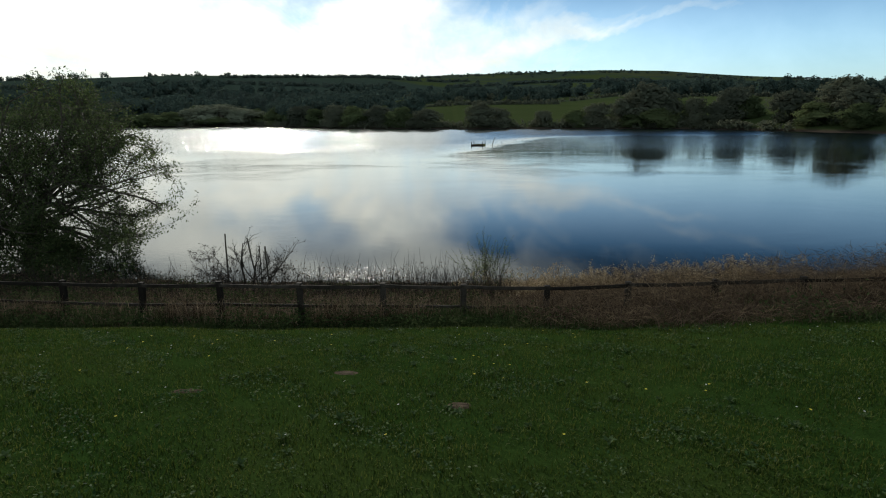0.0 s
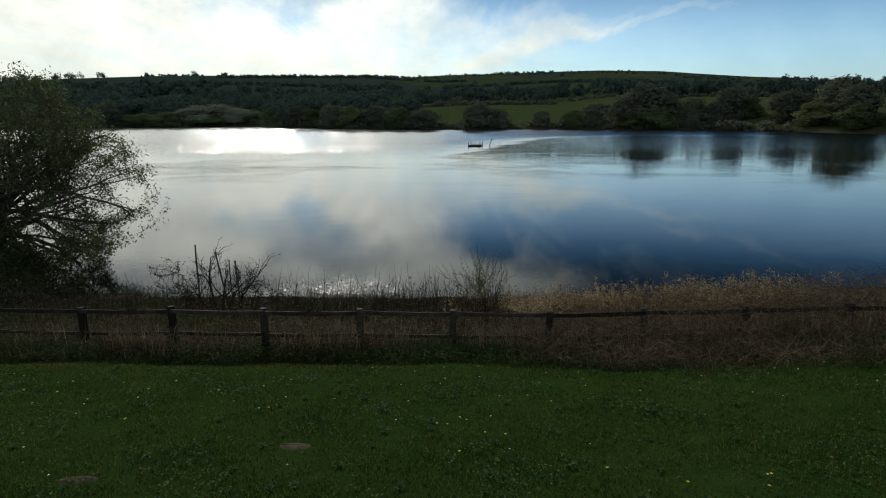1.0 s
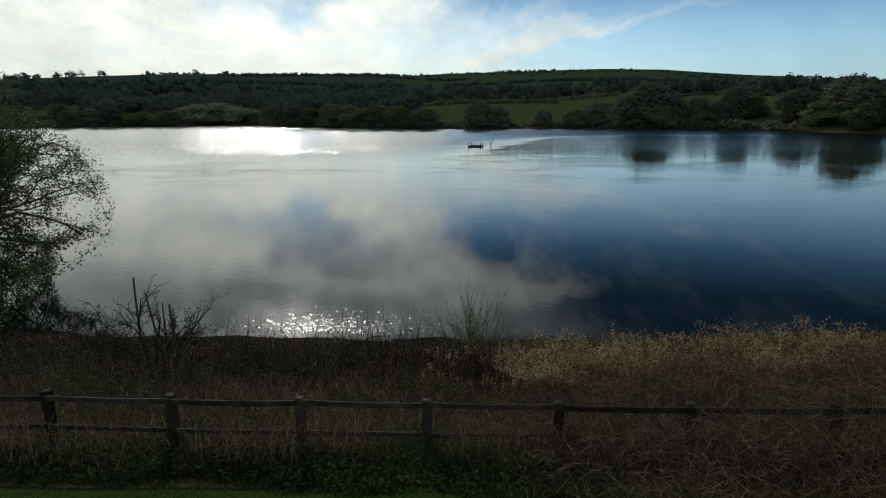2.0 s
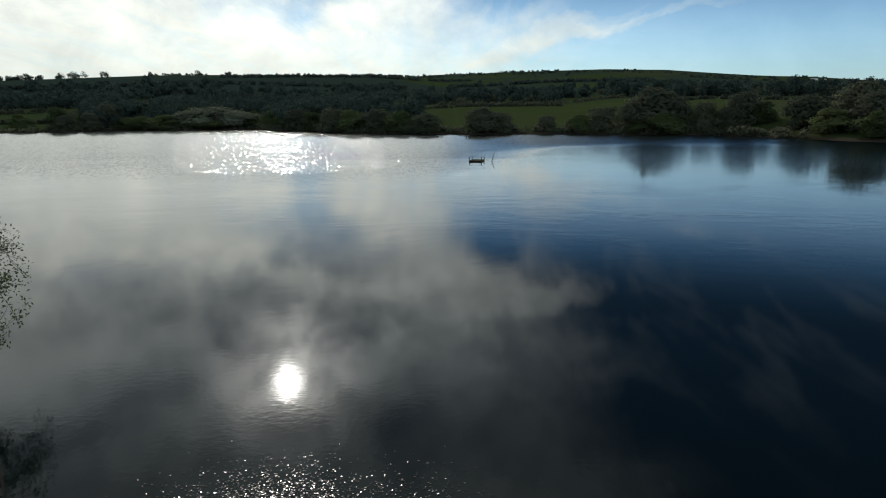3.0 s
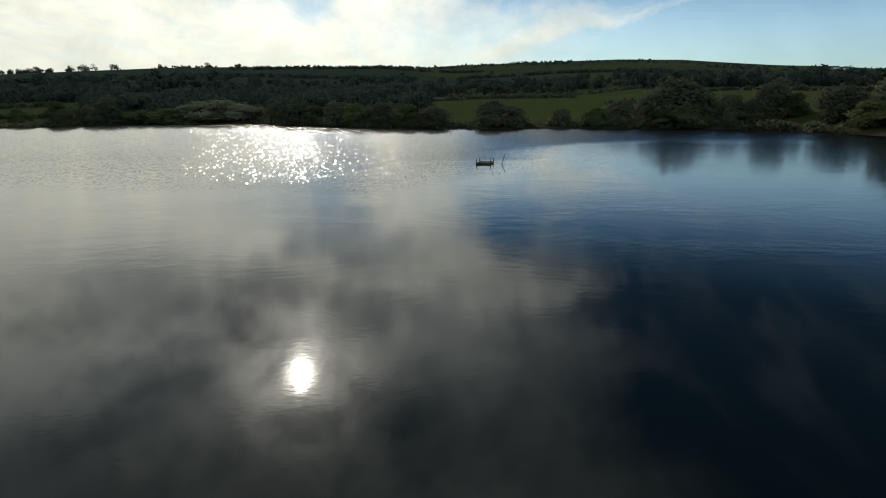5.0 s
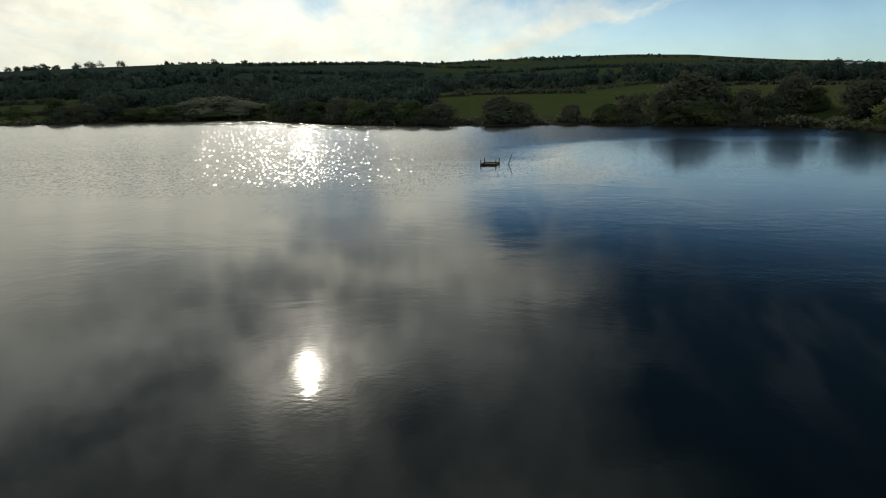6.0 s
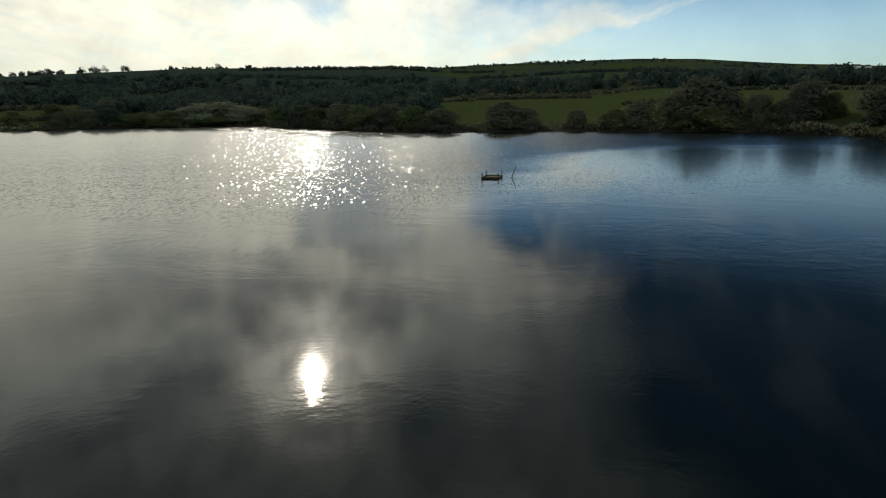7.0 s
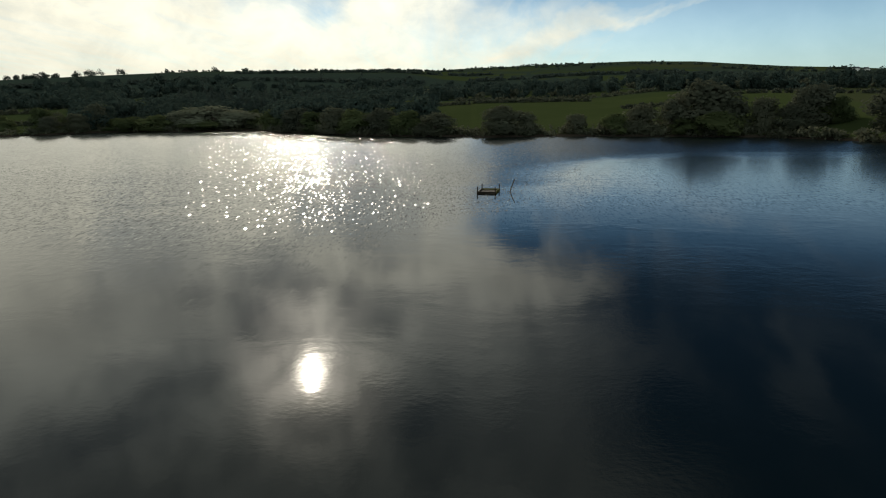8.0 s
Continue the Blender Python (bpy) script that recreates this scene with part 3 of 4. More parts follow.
# ---- far trees and shrubs ----
def crown_cloud(width, height, quads, leaf, lobes=12, base=0.15, pointed=0.0, loose=False):
    """Leaf clumps over a heap of lobes, standing on z = 0."""
    c = []
    for k in range(lobes):
        t = rng.uniform(0, 1) ** 0.8
        reach = (1 - pointed * t) * math.sqrt(max(0.05, 1 - (t * 0.9) ** 2)) * 0.36 * width
        a = rng.uniform(0, 2 * math.pi)
        q = rng.uniform(0.3, 1.0) * reach
        c.append((q * math.cos(a), q * math.sin(a), height * (base + (0.80 - base) * t), rng.uniform(0.13, 0.24) * width * (1 - 0.5 * pointed * t)))
    c = np.array(c)
    c[:, 3] = np.minimum(c[:, 3], 0.34 * height)
    pick = rng.choice(lobes, quads, p=c[:, 3] ** 2 / (c[:, 3] ** 2).sum())
    d = rng.normal(size=(quads, 3))
    d /= np.linalg.norm(d, axis=1)[:, None]
    shell = rng.uniform(0.55, 1.08, quads) + 0.12 * rng.normal(size=quads)
    at = c[pick, :3] + d * (c[pick, 3] * shell)[:, None] * [1, 1, 0.95]
    at[:, 2] = np.where(at[:, 2] < 0, -0.6 * at[:, 2], at[:, 2])
    at[:, 2] *= np.minimum(1, height / max(at[:, 2].max(), 0.1))
    size = leaf * rng.uniform(0.5, 1.4, quads)
    v, f = leaves(at, size, size * (0.45 if loose else 0.85), 0.8, None if loose else d)
    if loose:
        return v, f
    # the foliage is shaded as one soft mass
    whole = at - [0, 0, 0.3 * height]
    whole /= np.linalg.norm(whole, axis=1)[:, None] + 1e-9
    soft = whole + 0.5 * d
    soft /= np.linalg.norm(soft, axis=1)[:, None] + 1e-9
    return np.c_[v, np.repeat(soft, 4, 0)], f


def trunk_mesh(height, radius):
    return np_mesh("trunk", *tube([(0, 0, -0.6), (0.02 * height, 0, height * 0.25), (0, 0.02 * height, height * 0.6)], [radius, radius * 0.75, radius * 0.3], 6))


def make_tree(name, width, height, quads, leaf, material, label, category, lobes=12, base=0.15, pointed=0.0):
    t = thing(name, (0, 0, -500), label, category)
    part("trunk", trunk_mesh(height, 0.02 * height + 0.05), BARK, t)
    part("crown", np_mesh("crown", *crown_cloud(width, height, quads, leaf, lobes, base, pointed)), material, t)
    return t


def stand(model, x, y, width, height, turn=None, label="", group=""):
    """Copies a model of size 1 x 1 (metres of width and height) to its place on the land."""
    m = pose(x, y, float(land(x, y)) - 0.15, 0, 0, random.uniform(0, 360) if turn is None else turn)
    ob = copy_thing(model, m @ Matrix.Diagonal((width, width, height, 1)))
    return tagged(ob, label, group=group)


def far_planting():
    models = {}
    for tone, material, label, name in (("green", FAR_GREEN, "rounded green sallow bush on the lake's far bank", "sallow_bush"),
                                        ("brown", FAR_BROWN_HAZY, "dark budding willow on the lake's far bank", "willow"),
                                        ("pale", FAR_PALE, "pale grey-green domed sallow on the lake's far bank", "sallow_bush")):
        models[tone] = [make_tree(name, 1, 1, 5200, 0.055, material, label, "bush" if name == "sallow_bush" else "tree", 20, 0.0) for _ in range(3)]
    models["pine"] = [make_tree("pine", 1, 1, 2400, 0.05, FAR_DARK_HAZY, "tall dark conifer behind the lake's far bank", "tree", 18, 0.12, 0.75) for _ in range(2)]
    # single trees and bushes: x, y, width, height, tone
    single = [(16, 285, 21, 11.5, "brown"), (24, 288, 13, 9, "brown"), (44, 286, 14, 8, "brown"), (58, 281, 16, 8, "green"), (68, 280, 17, 11, "brown"),
              (78, 279, 15, 13, "brown"), (88, 278, 30, 19.5, "brown"), (97, 276, 22, 14, "brown"), (90, 267, 22, 8.5, "green"), (80, 271, 13, 6, "green"), (107, 270, 14, 13, "brown"),
              (113, 263, 15, 10, "brown"), (121, 264, 20, 15, "brown"), (128, 262, 15, 9, "green"), (128, 233, 19, 13, "brown"), (140, 222, 22, 15, "brown"),
              (127, 215, 19, 8.5, "green"), (135, 207, 22, 13.5, "brown"), (131, 197, 15, 8, "green"), (136, 184, 15, 8, "green"), (149, 193, 19, 12, "brown"),
              (145, 172, 16, 10, "brown"), (-10, 292, 20, 9.5, "brown"), (-22, 300, 18, 10, "green"), (-34, 307, 19, 11, "brown"), (-46, 316, 20, 11, "green"),
              (-58, 327, 20, 12, "brown"), (-70, 342, 20, 10, "green"), (-82, 352, 20, 12, "brown"), (-93, 364, 18, 9, "green"), (-104, 384, 20, 11, "green"),
              (-147, 404, 44, 14, "pale"), (-160, 400, 32, 10.5, "pale"), (-133, 405, 32, 11, "pale"), (-120, 406, 18, 8, "green"), (-175, 392, 24, 9, "green"),
              (-190, 392, 22, 8.5, "green"), (-203, 398, 18, 7.5, "green"), (-148, 394, 30, 6, "green"), (-213, 378, 16, 10, "brown"), (-219, 366, 14, 9, "brown"),
              (-226, 372, 18, 13, "green"), (-212, 396, 18, 15, "brown"), (-238, 360, 13, 6, "green"), (-236, 395, 16, 9, "brown"), (-252, 372, 14, 8, "green")]
    for k, (x, y, w, h, tone) in enumerate(single):
        tall = "" if h < 14 else "tall dark budding willow on the lake's far bank"
        stand(random.choice(models[tone]), x, y, w, h, label=tall if tone == "brown" else "", group="trees along the far bank")
    for k in range(9):
        x = -168 + k * 5.2
        stand(models["pine"][k % 2], x + random.uniform(-2, 2), 452 + random.uniform(-8, 8), 12, 19 + random.uniform(-2, 5), group="dark pines behind the bank")
    for group_ in models.values():
        for t in group_:
            for o in (*t.children_recursive, t):
                bpy.data.objects.remove(o)


far_planting()


def woods(name, label, spots, sizes, quads, leaf, material, pointed=0.0):
    """Uncountable far trees in one mesh: spots (n, 2), sizes (n, 2) of width and height."""
    pieces = []
    for (x, y), (w, h) in zip(spots, sizes):
        v, f = crown_cloud(w, h, quads, leaf, 7, 0.05, pointed)
        pieces.append((v + [x, y, float(land(x, y)) - 0.3, 0, 0, 0], f))
    return tagged(part(name, np_mesh(name, *join(pieces)), material), label, "woodland", kind="stuff")


def polar_spots(n, turn0, turn1, r0, r1):
    a, r = np.radians(rng.uniform(turn0, turn1, n)), rng.uniform(r0, r1, n)
    return np.c_[r * np.sin(a), 20 + r * np.cos(a)]


def far_woods():
    def sized(s, w0, w1, h0, h1):
        return np.c_[rng.uniform(w0, w1, len(s)), rng.uniform(h0, h1, len(s))]

    s = np.concatenate([polar_spots(170, -31, -5, 425, 560), polar_spots(40, -12, -2.5, 320, 420), polar_spots(40, -17, -9, 345, 430)])
    s = s[s[:, 1] > far_shore(s[:, 0]) + 12]
    woods("woodland", "dark mixed woodland behind the far bank", s, sized(s, 15, 26, 11, 17), 1000, 1.4, FAR_WOOD_HAZY)
    s = np.concatenate([polar_spots(30, -31, -5, 415, 500), polar_spots(10, -14, -3, 330, 420)])
    s = s[s[:, 1] > far_shore(s[:, 0]) + 12]
    woods("woodland", "green woodland behind the far bank", s, sized(s, 10, 16, 8, 13), 800, 1.3, FAR_GREEN)
    s = polar_spots(120, -34, -5, 640, 1000)
    woods("woodland", "dark mixed woodland climbing the hillside", s, sized(s, 28, 48, 9, 15), 800, 2.3, FAR_WOOD_HAZY)
    s = polar_spots(110, -24, -5, 560, 640)
    woods("woodland", "dark conifer plantation behind the far bank", s, sized(s, 7, 10, 15, 21), 420, 1.0, FAR_DARK_HAZY, 0.7)
    s = np.concatenate([polar_spots(260, -6, 42, 610, 820), polar_spots(60, 14, 42, 560, 640), polar_spots(120, -46, -28, 560, 800)])
    woods("woodland", "belt of budding trees beyond the pastures", s, sized(s, 12, 20, 10, 17), 520, 1.7, FAR_WOOD_HAZY)
    s = polar_spots(50, -6, 42, 600, 800)
    woods("woodland", "belt of fresh green trees beyond the pastures", s, sized(s, 10, 16, 7, 11), 460, 1.5, FAR_BROWN_HAZY)
    # trees scattered and lined up over the hillside
    s = np.concatenate([polar_spots(30, -46, 46, 850, 1400), polar_spots(20, -4, 46, 1300, 2100)])
    for turn0, turn1, r0, r1 in ((-40, -22, 950, 1020), (-24, -4, 1080, 1000), (-20, 2, 1250, 1280), (0, 18, 1050, 1200), (14, 34, 1150, 1080), (4, 30, 1500, 1650), (-8, 10, 1400, 1750), (20, 40, 1400, 1350)):
        m = 170 if r0 < 1300 else 70
        k = rng.uniform(0, 1, m)
        a, r = np.radians(turn0 + (turn1 - turn0) * k), r0 + (r1 - r0) * k + rng.normal(size=m) * 5
        s = np.concatenate([s, np.c_[r * np.sin(a), 20 + r * np.cos(a)]])
    woods("hillside_trees", "trees and hedgerows scattered over the green hillside", s, sized(s, 8, 15, 4, 7), 110, 1.8, FAR_DARK_HAZY)
    # trees on the skyline
    rows = [(-39, -33.2, 1425, 50, 8), (-36, -33.4, 1425, 12, 12), (-32.2, -30.2, 1455, 16, 12), (-29.3, -28.6, 1462, 5, 12), (-26, -21, 1500, 26, 5), (-22, -21.5, 1510, 3, 12), (-25.6, -25.2, 1500, 3, 9), (-19.7, -19, 1515, 6, 9), (-24, -23.5, 1505, 4, 8),
            (-17.5, -3, 1545, 230, 4.5), (-16, -12, 1545, 16, 8), (-9, -7.5, 1548, 8, 7), (-1.9, 3, 2250, 60, 8), (3.4, 4.2, 2260, 6, 6), (18, 26, 2200, 110, 5), (29, 30, 2200, 8, 6), (32, 36, 2190, 34, 10)]
    spots, sizes = [], []
    for t0, t1, r, n, h in rows:
        a = np.radians(rng.uniform(t0, t1, n))
        rr = r + rng.normal(size=n) * 6
        spots.append(np.c_[rr * np.sin(a), 20 + rr * np.cos(a)])
        sizes.append(np.c_[rng.uniform(0.9, 1.6, n) * h, rng.uniform(0.6, 1.25, n) * h])
    woods("skyline_trees", "rows of trees along the crest of the hills", np.concatenate(spots), np.concatenate(sizes), 150, 1.5, FAR_DARK_HAZY)
    # low scrub and reed along the water's edge
    x = np.concatenate([rng.uniform(-240, 122, 330), rng.uniform(-125, 5, 110), rng.uniform(50, 122, 70)])
    s = np.c_[x, far_shore(x) + rng.uniform(0.5, 7, len(x))]
    woods("bank_scrub", "low scrub and sedge along the far water's edge", s, sized(s, 4, 9, 1.2, 4.2), 60, 0.8, FAR_BROWN_HAZY)["category"] = "scrub"
    # hedges across the pastures
    for t0, t1, r0, r1, h in ((-3, 10.5, 470, 490, 2.6), (-1, 16, 540, 560, 3.2), (13, 34, 400, 385, 2.4), (-42, -33, 520, 560, 3.5), (-40, -33, 450, 455, 3)):
        n = 170
        k = np.sort(rng.uniform(0, 1, n))
        a, r = np.radians(t0 + (t1 - t0) * k), r0 + (r1 - r0) * k
        s = np.c_[r * np.sin(a), 20 + r * np.cos(a)]
        woods("hedgerow", "trimmed dark hedgerow across the pasture", s, np.c_[rng.uniform(2.5, 4.5, n), h * rng.uniform(0.7, 1.3, n)], 36, 1.0, FAR_BROWN_HAZY)["category"] = "hedge"


far_woods()


def build_farmhouse(x, y, turn, length):
    z = float(land(x, y))
    h = thing("farmhouse", (x, y, z), "white rendered farmhouse with a slate roof", "house", turn=turn)
    part("wall", bm_mesh("wall", block(length, 8, 5.5, 0.05)), WALLPAINT, h)
    bm = bmesh.new()
    p = [bm.verts.new(c) for c in ((-length / 2 - 0.4, -4.5, 5.3), (length / 2 + 0.4, -4.5, 5.3), (length / 2 + 0.4, 4.5, 5.3), (-length / 2 - 0.4, 4.5, 5.3), (-length / 2 - 0.4, 0, 8.6), (length / 2 + 0.4, 0, 8.6))]
    for f in ((0, 1, 5, 4), (2, 3, 4, 5), (0, 4, 3), (1, 2, 5), (3, 2, 1, 0)):
        bm.faces.new([p[i] for i in f])
    part("roof", bm_mesh("roof", bm), SLATE, h)
    stack = part("chimney", bm_mesh("chimney", block(1.2, 0.9, 2.2, 0.03)), WALLPAINT, h)
    stack.location = (length / 2 - 1, 0, 7.6)
    pane = bm_mesh("window", block(1.1, 0.12, 1.3, 0.02))
    for k in range(4):
        for level in (1.0, 3.4):
            w = part("window", pane, PANE, h)
            w.location = (-length / 2 + (k + 0.5) * length / 4, -4.02, level)


build_farmhouse(742, 1300, 20, 16)
build_farmhouse(768, 1310, 30, 13)


# ---- lawn ----
def on_land(x, y, lift=0.0):
    return np.c_[x, y, land(x, y) + lift]


def sown(n, x0, x1, y0, y1):
    x, y = rng.uniform(x0, x1, n), rng.uniform(y0, y1, n)
    return x, y


PATCHES = [(-1.34, 7.48, 0.25, 0.15), (-3.13, 6.76, 0.30, 0.12), (0.12, 6.2, 0.22, 0.17), (-0.55, 8.35, 0.18, 0.09), (-2.6, 7.9, 0.25, 0.15)]


def lawn_edge(x):
    return np.interp(x, [-14, -6, -2.5, 0.35, 1.9, 3.7, 5.8, 12], [12.0, 11.85, 11.75, 11.2, 10.75, 10.05, 9.5, 8.9]) + 0.10 * np.sin(x * 1.7) + 0.07 * np.sin(x * 4.1)


def build_lawn():
    n = 190000
    y = rng.uniform(3.2, 12.2, n)
    x = rng.uniform(-1, 1, n) * (2.5 + 0.82 * y + 1.2)
    keep = y < lawn_edge(x) + rng.normal(size=n) * 0.08
    for px, py, a, b in PATCHES:
        keep &= ((x - px) / a) ** 2 + ((y - py) / b) ** 2 + 0.45 * rng.normal(size=n) > 0.42
    # thicker and thinner turf
    thick = wave(x, y, 1.6) + wave(x + 3, y, 4.1) * 0.7 + rng.normal(size=n) * 0.8 > -1.1
    x, y = x[keep & thick], y[keep & thick]
    lush = 0.6 + 0.4 * np.clip(wave(x, y, 2.2), -1, 1)
    h = rng.uniform(0.025, 0.06, len(x)) * (0.75 + 0.5 * lush)
    part_ = part("lawn_grass", np_mesh("lawn_grass", *blades(on_land(x, y, -0.005), h, rng.uniform(0.006, 0.012, len(x)), 1.0, 0.4)), GRASS)
    tagged(part_, "short mown lawn grass with clover and weeds", "grass", kind="stuff")


def build_patches():
    for px, py, a, b in PATCHES[:3]:
        a, b = 0.75 * a, 0.75 * b
        bm = bmesh.new()
        bmesh.ops.create_circle(bm, cap_ends=False, segments=22, radius=1.0)
        rim = list(bm.verts)
        top = bm.verts.new((0, 0, 0))
        inner = [bm.verts.new(v.co * 0.55) for v in rim]
        for i in range(22):
            j = (i + 1) % 22
            bm.faces.new((rim[i], rim[j], inner[j], inner[i]))
            bm.faces.new((inner[i], inner[j], top))
        for v in bm.verts:
            k = v.co.length
            s = 1 + 0.22 * noise.noise(v.co * 3 + Vector((px, py, 0)))
            gx, gy = px + v.co.x * a * s, py + v.co.y * b * s
            v.co = Vector((gx - px, gy - py, float(land(gx, gy)) - float(land(px, py)) + (0.012 * (1 - k) + random.uniform(0, 0.012) if k < 0.9 else -0.01)))
        ob = part("bare_earth", bm_mesh("bare_earth", bm), SOIL)
        ob.location = (px, py, float(land(px, py)) + 0.004)
        tagged(ob, "worn patch of bare brown earth in the lawn", "bare patch", "bare patches in the lawn")


def flower_model(name, material, radius, petals, label, category):
    t = thing(name, (0, 0, -400), label, category)
    part("stem", np_mesh("stem", *tube([(0, 0, -0.01), (0.004, 0, 0.03), (0, 0.003, 0.055)], [0.002, 0.0018, 0.0015], 4)), GRASS, t)
    v, f = [], []
    for ring, (rise, reach) in enumerate(((0.2, 1.0), (0.6, 0.75), (1.2, 0.42))):
        for k in range(petals):
            a = 2 * math.pi * (k + 0.5 * ring) / petals
            d, s = np.array([math.cos(a), math.sin(a), 0]), np.array([-math.sin(a), math.cos(a), 0])
            tip = d * radius * reach * math.cos(rise) + [0, 0, radius * reach * math.sin(rise) * 0.6]
            i = len(v)
            v += [np.zeros(3) + [0, 0, 0.055], tip * 0.6 + s * radius * 0.2 + [0, 0, 0.055], tip + [0, 0, 0.055], tip * 0.6 - s * radius * 0.2 + [0, 0, 0.055]]
            f.append((i, i + 1, i + 2, i + 3))
    part("flower_head", np_mesh("flower_head", np.array(v), np.array(f)), material, t)
    return t


def rosette_model(leaf_count, length):
    t = thing("broadleaf_weed", (0, 0, -400), "broad-leaved dock rosette growing in the lawn", "weed")
    for k in range(leaf_count):
        a = 2.4 * k + random.uniform(-0.3, 0.3)
        bm = bmesh.new()
        n, w = 5, length * 0.26
        rows = []
        for i in range(n + 1):
            s = i / n
            half = w * math.sin(math.pi * min(0.97, 0.12 + 0.85 * s)) * (1 - 0.25 * s)
            zz = length * (0.45 * math.sin(2.2 * s)) * random.uniform(0.85, 1.1)
            rows.append([bm.verts.new((length * s, q * half, zz - 0.12 * half * abs(q) + 0.2 * half * abs(q))) for q in (-1, 0, 1)])
        for i in range(n):
            for j in range(2):
                bm.faces.new((rows[i][j], rows[i + 1][j], rows[i + 1][j + 1], rows[i][j + 1]))
        leaf = part("leaf", bm_mesh("leaf", bm), DOCK, t)
        leaf.matrix_local = pose(0, 0, 0.005, random.uniform(-12, 12), random.uniform(-18, 8), math.degrees(a))
    return t


def clear_model(t):
    for o in (*t.children_recursive, t):
        bpy.data.objects.remove(o)


def lawn_plants():
    dandelion = flower_model("dandelion", YELLOW, 0.016, 12, "yellow dandelion flower in the lawn", "flower")
    daisy = flower_model("daisy", PALEPETAL, 0.013, 9, "small white daisy in the lawn", "flower")
    docks = [rosette_model(6, 0.14), rosette_model(8, 0.11), rosette_model(5, 0.17)]
    fixed = [(0.83, 7.66), (0.62, 7.7), (0.10, 8.0), (0.22, 7.95), (0.42, 8.1), (1.5, 8.8), (1.25, 9.1), (2.9, 6.4), (-2.0, 9.9), (-2.9, 10.3), (0.35, 8.2), (-0.4, 9.6), (2.1, 9.7)]
    spots = fixed + [(random.uniform(-6.5, 6.5), random.uniform(5.2, 10.8)) for _ in range(30)]
    for x, y in spots:
        copy_thing(dandelion, pose(x, y, float(land(x, y)), random.uniform(-15, 15), random.uniform(-15, 15), random.uniform(0, 360)))["group"] = "dandelions in the lawn"
    for _ in range(60):
        x, y = random.uniform(-6.5, 6.5), random.uniform(5.2, 10.8)
        copy_thing(daisy, pose(x, y, float(land(x, y)), random.uniform(-15, 15), random.uniform(-15, 15), random.uniform(0, 360)))["group"] = "daisies in the lawn"
    spots = [(0.02, 9.98), (-0.05, 9.4), (0.12, 9.2), (-0.2, 9.0), (0.3, 8.9), (-0.6, 9.3), (0.55, 9.3), (0.0, 6.1), (0.12, 5.95), (1.9, 6.3), (2.5, 5.9), (0.8, 5.6)]
    spots += [(random.gauss(0.2, 2.8), random.uniform(4.6, 10.4)) for _ in range(120)]
    for x, y in spots:
        k = random.uniform(0.28, 0.58)
        copy_thing(random.choice(docks), pose(x, y, float(land(x, y)), 0, 0, random.uniform(0, 360)) @ Matrix.Scale(k, 4))["group"] = "broad-leaved weeds in the lawn"
    for t in (dandelion, daisy, *docks):
        clear_model(t)


def build_clover():
    """Clover and small leaves in drifts through the turf."""
    n = 60000
    x, y = rng.uniform(-9, 9, n), rng.uniform(3.6, 10.9, n)
    keep = wave(x + 1, y, 1.9) + 0.8 * wave(x, y + 2, 4.7) + rng.normal(size=n) * 0.35 > 0.75
    at = on_land(x[keep], y[keep], 0) + np.c_[np.zeros((keep.sum(), 2)), rng.uniform(0.02, 0.055, keep.sum())]
    tagged(part("clover", np_mesh("clover", *leaves(at, rng.uniform(0.018, 0.045, len(at)), 0.024, 0.3)), CLOVER), "drifts of clover and small weeds in the lawn", "clover", kind="stuff")


build_lawn()
build_clover()
build_patches()
lawn_plants()

# ---- fence ----
POST_X = [-14.1, -12.3, -10.5, -8.7, -6.86, -5.04, -3.24, -1.43, 0.33, 2.13, 3.78, 5.48, 7.13, 8.9, 10.7, 12.5]
POST_Y = [13.45, 13.4, 13.3, 13.2, 13.1, 13.02, 12.92, 12.83, 12.77, 12.76, 12.3, 12.05, 11.87, 11.65, 11.4, 11.2]
POST_TOP = [2.34, 2.33, 2.31, 2.28, 2.26, 2.29, 2.28, 2.30, 2.29, 2.26, 2.45, 2.56, 2.67, 2.76, 2.86, 2.95]


def build_fence():
    fence = thing("fence", (0, 12.9, 1.3), "weathered grey-brown post and rail timber fence", "fence")
    back = fence.matrix_world.inverted()
    for k, (x, y, top) in enumerate(zip(POST_X, POST_Y, POST_TOP)):
        z0 = float(land(x, y)) - 0.3
        bm = block(0.125, 0.11, top + 0.03 - z0, 0.012, 0.004, 3)
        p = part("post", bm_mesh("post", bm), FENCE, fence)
        p.matrix_local = back @ pose(x, y, z0, random.uniform(-2, 2), random.uniform(-2.5, 2.5), random.uniform(-6, 6))
    for k in range(len(POST_X) - 1):
        for name, drop, size in (("top_rail", 0.03, 0.075), ("lower_rail", 0.47, 0.065)):
            a = Vector((POST_X[k], POST_Y[k] - 0.072, POST_TOP[k] - drop + random.uniform(-0.012, 0.012)))
            b = Vector((POST_X[k + 1], POST_Y[k + 1] - 0.072, POST_TOP[k + 1] - drop + random.uniform(-0.012, 0.012)))
            long = (b - a).length
            bm = block(long - 0.004, 0.036, size, 0.006, 0.003, 6)
            for v in bm.verts:
                v.co.z += -size / 2 - 0.016 * (1 - (2 * v.co.x / long) ** 2) * random.uniform(0.6, 1.2)
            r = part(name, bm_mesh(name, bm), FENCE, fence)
            d = b - a
            r.matrix_local = back @ (Matrix.Translation((a + b) / 2) @ Euler((0, -math.atan2(d.z, math.hypot(d.x, d.y)), math.atan2(d.y, d.x))).to_matrix().to_4x4())


build_fence()


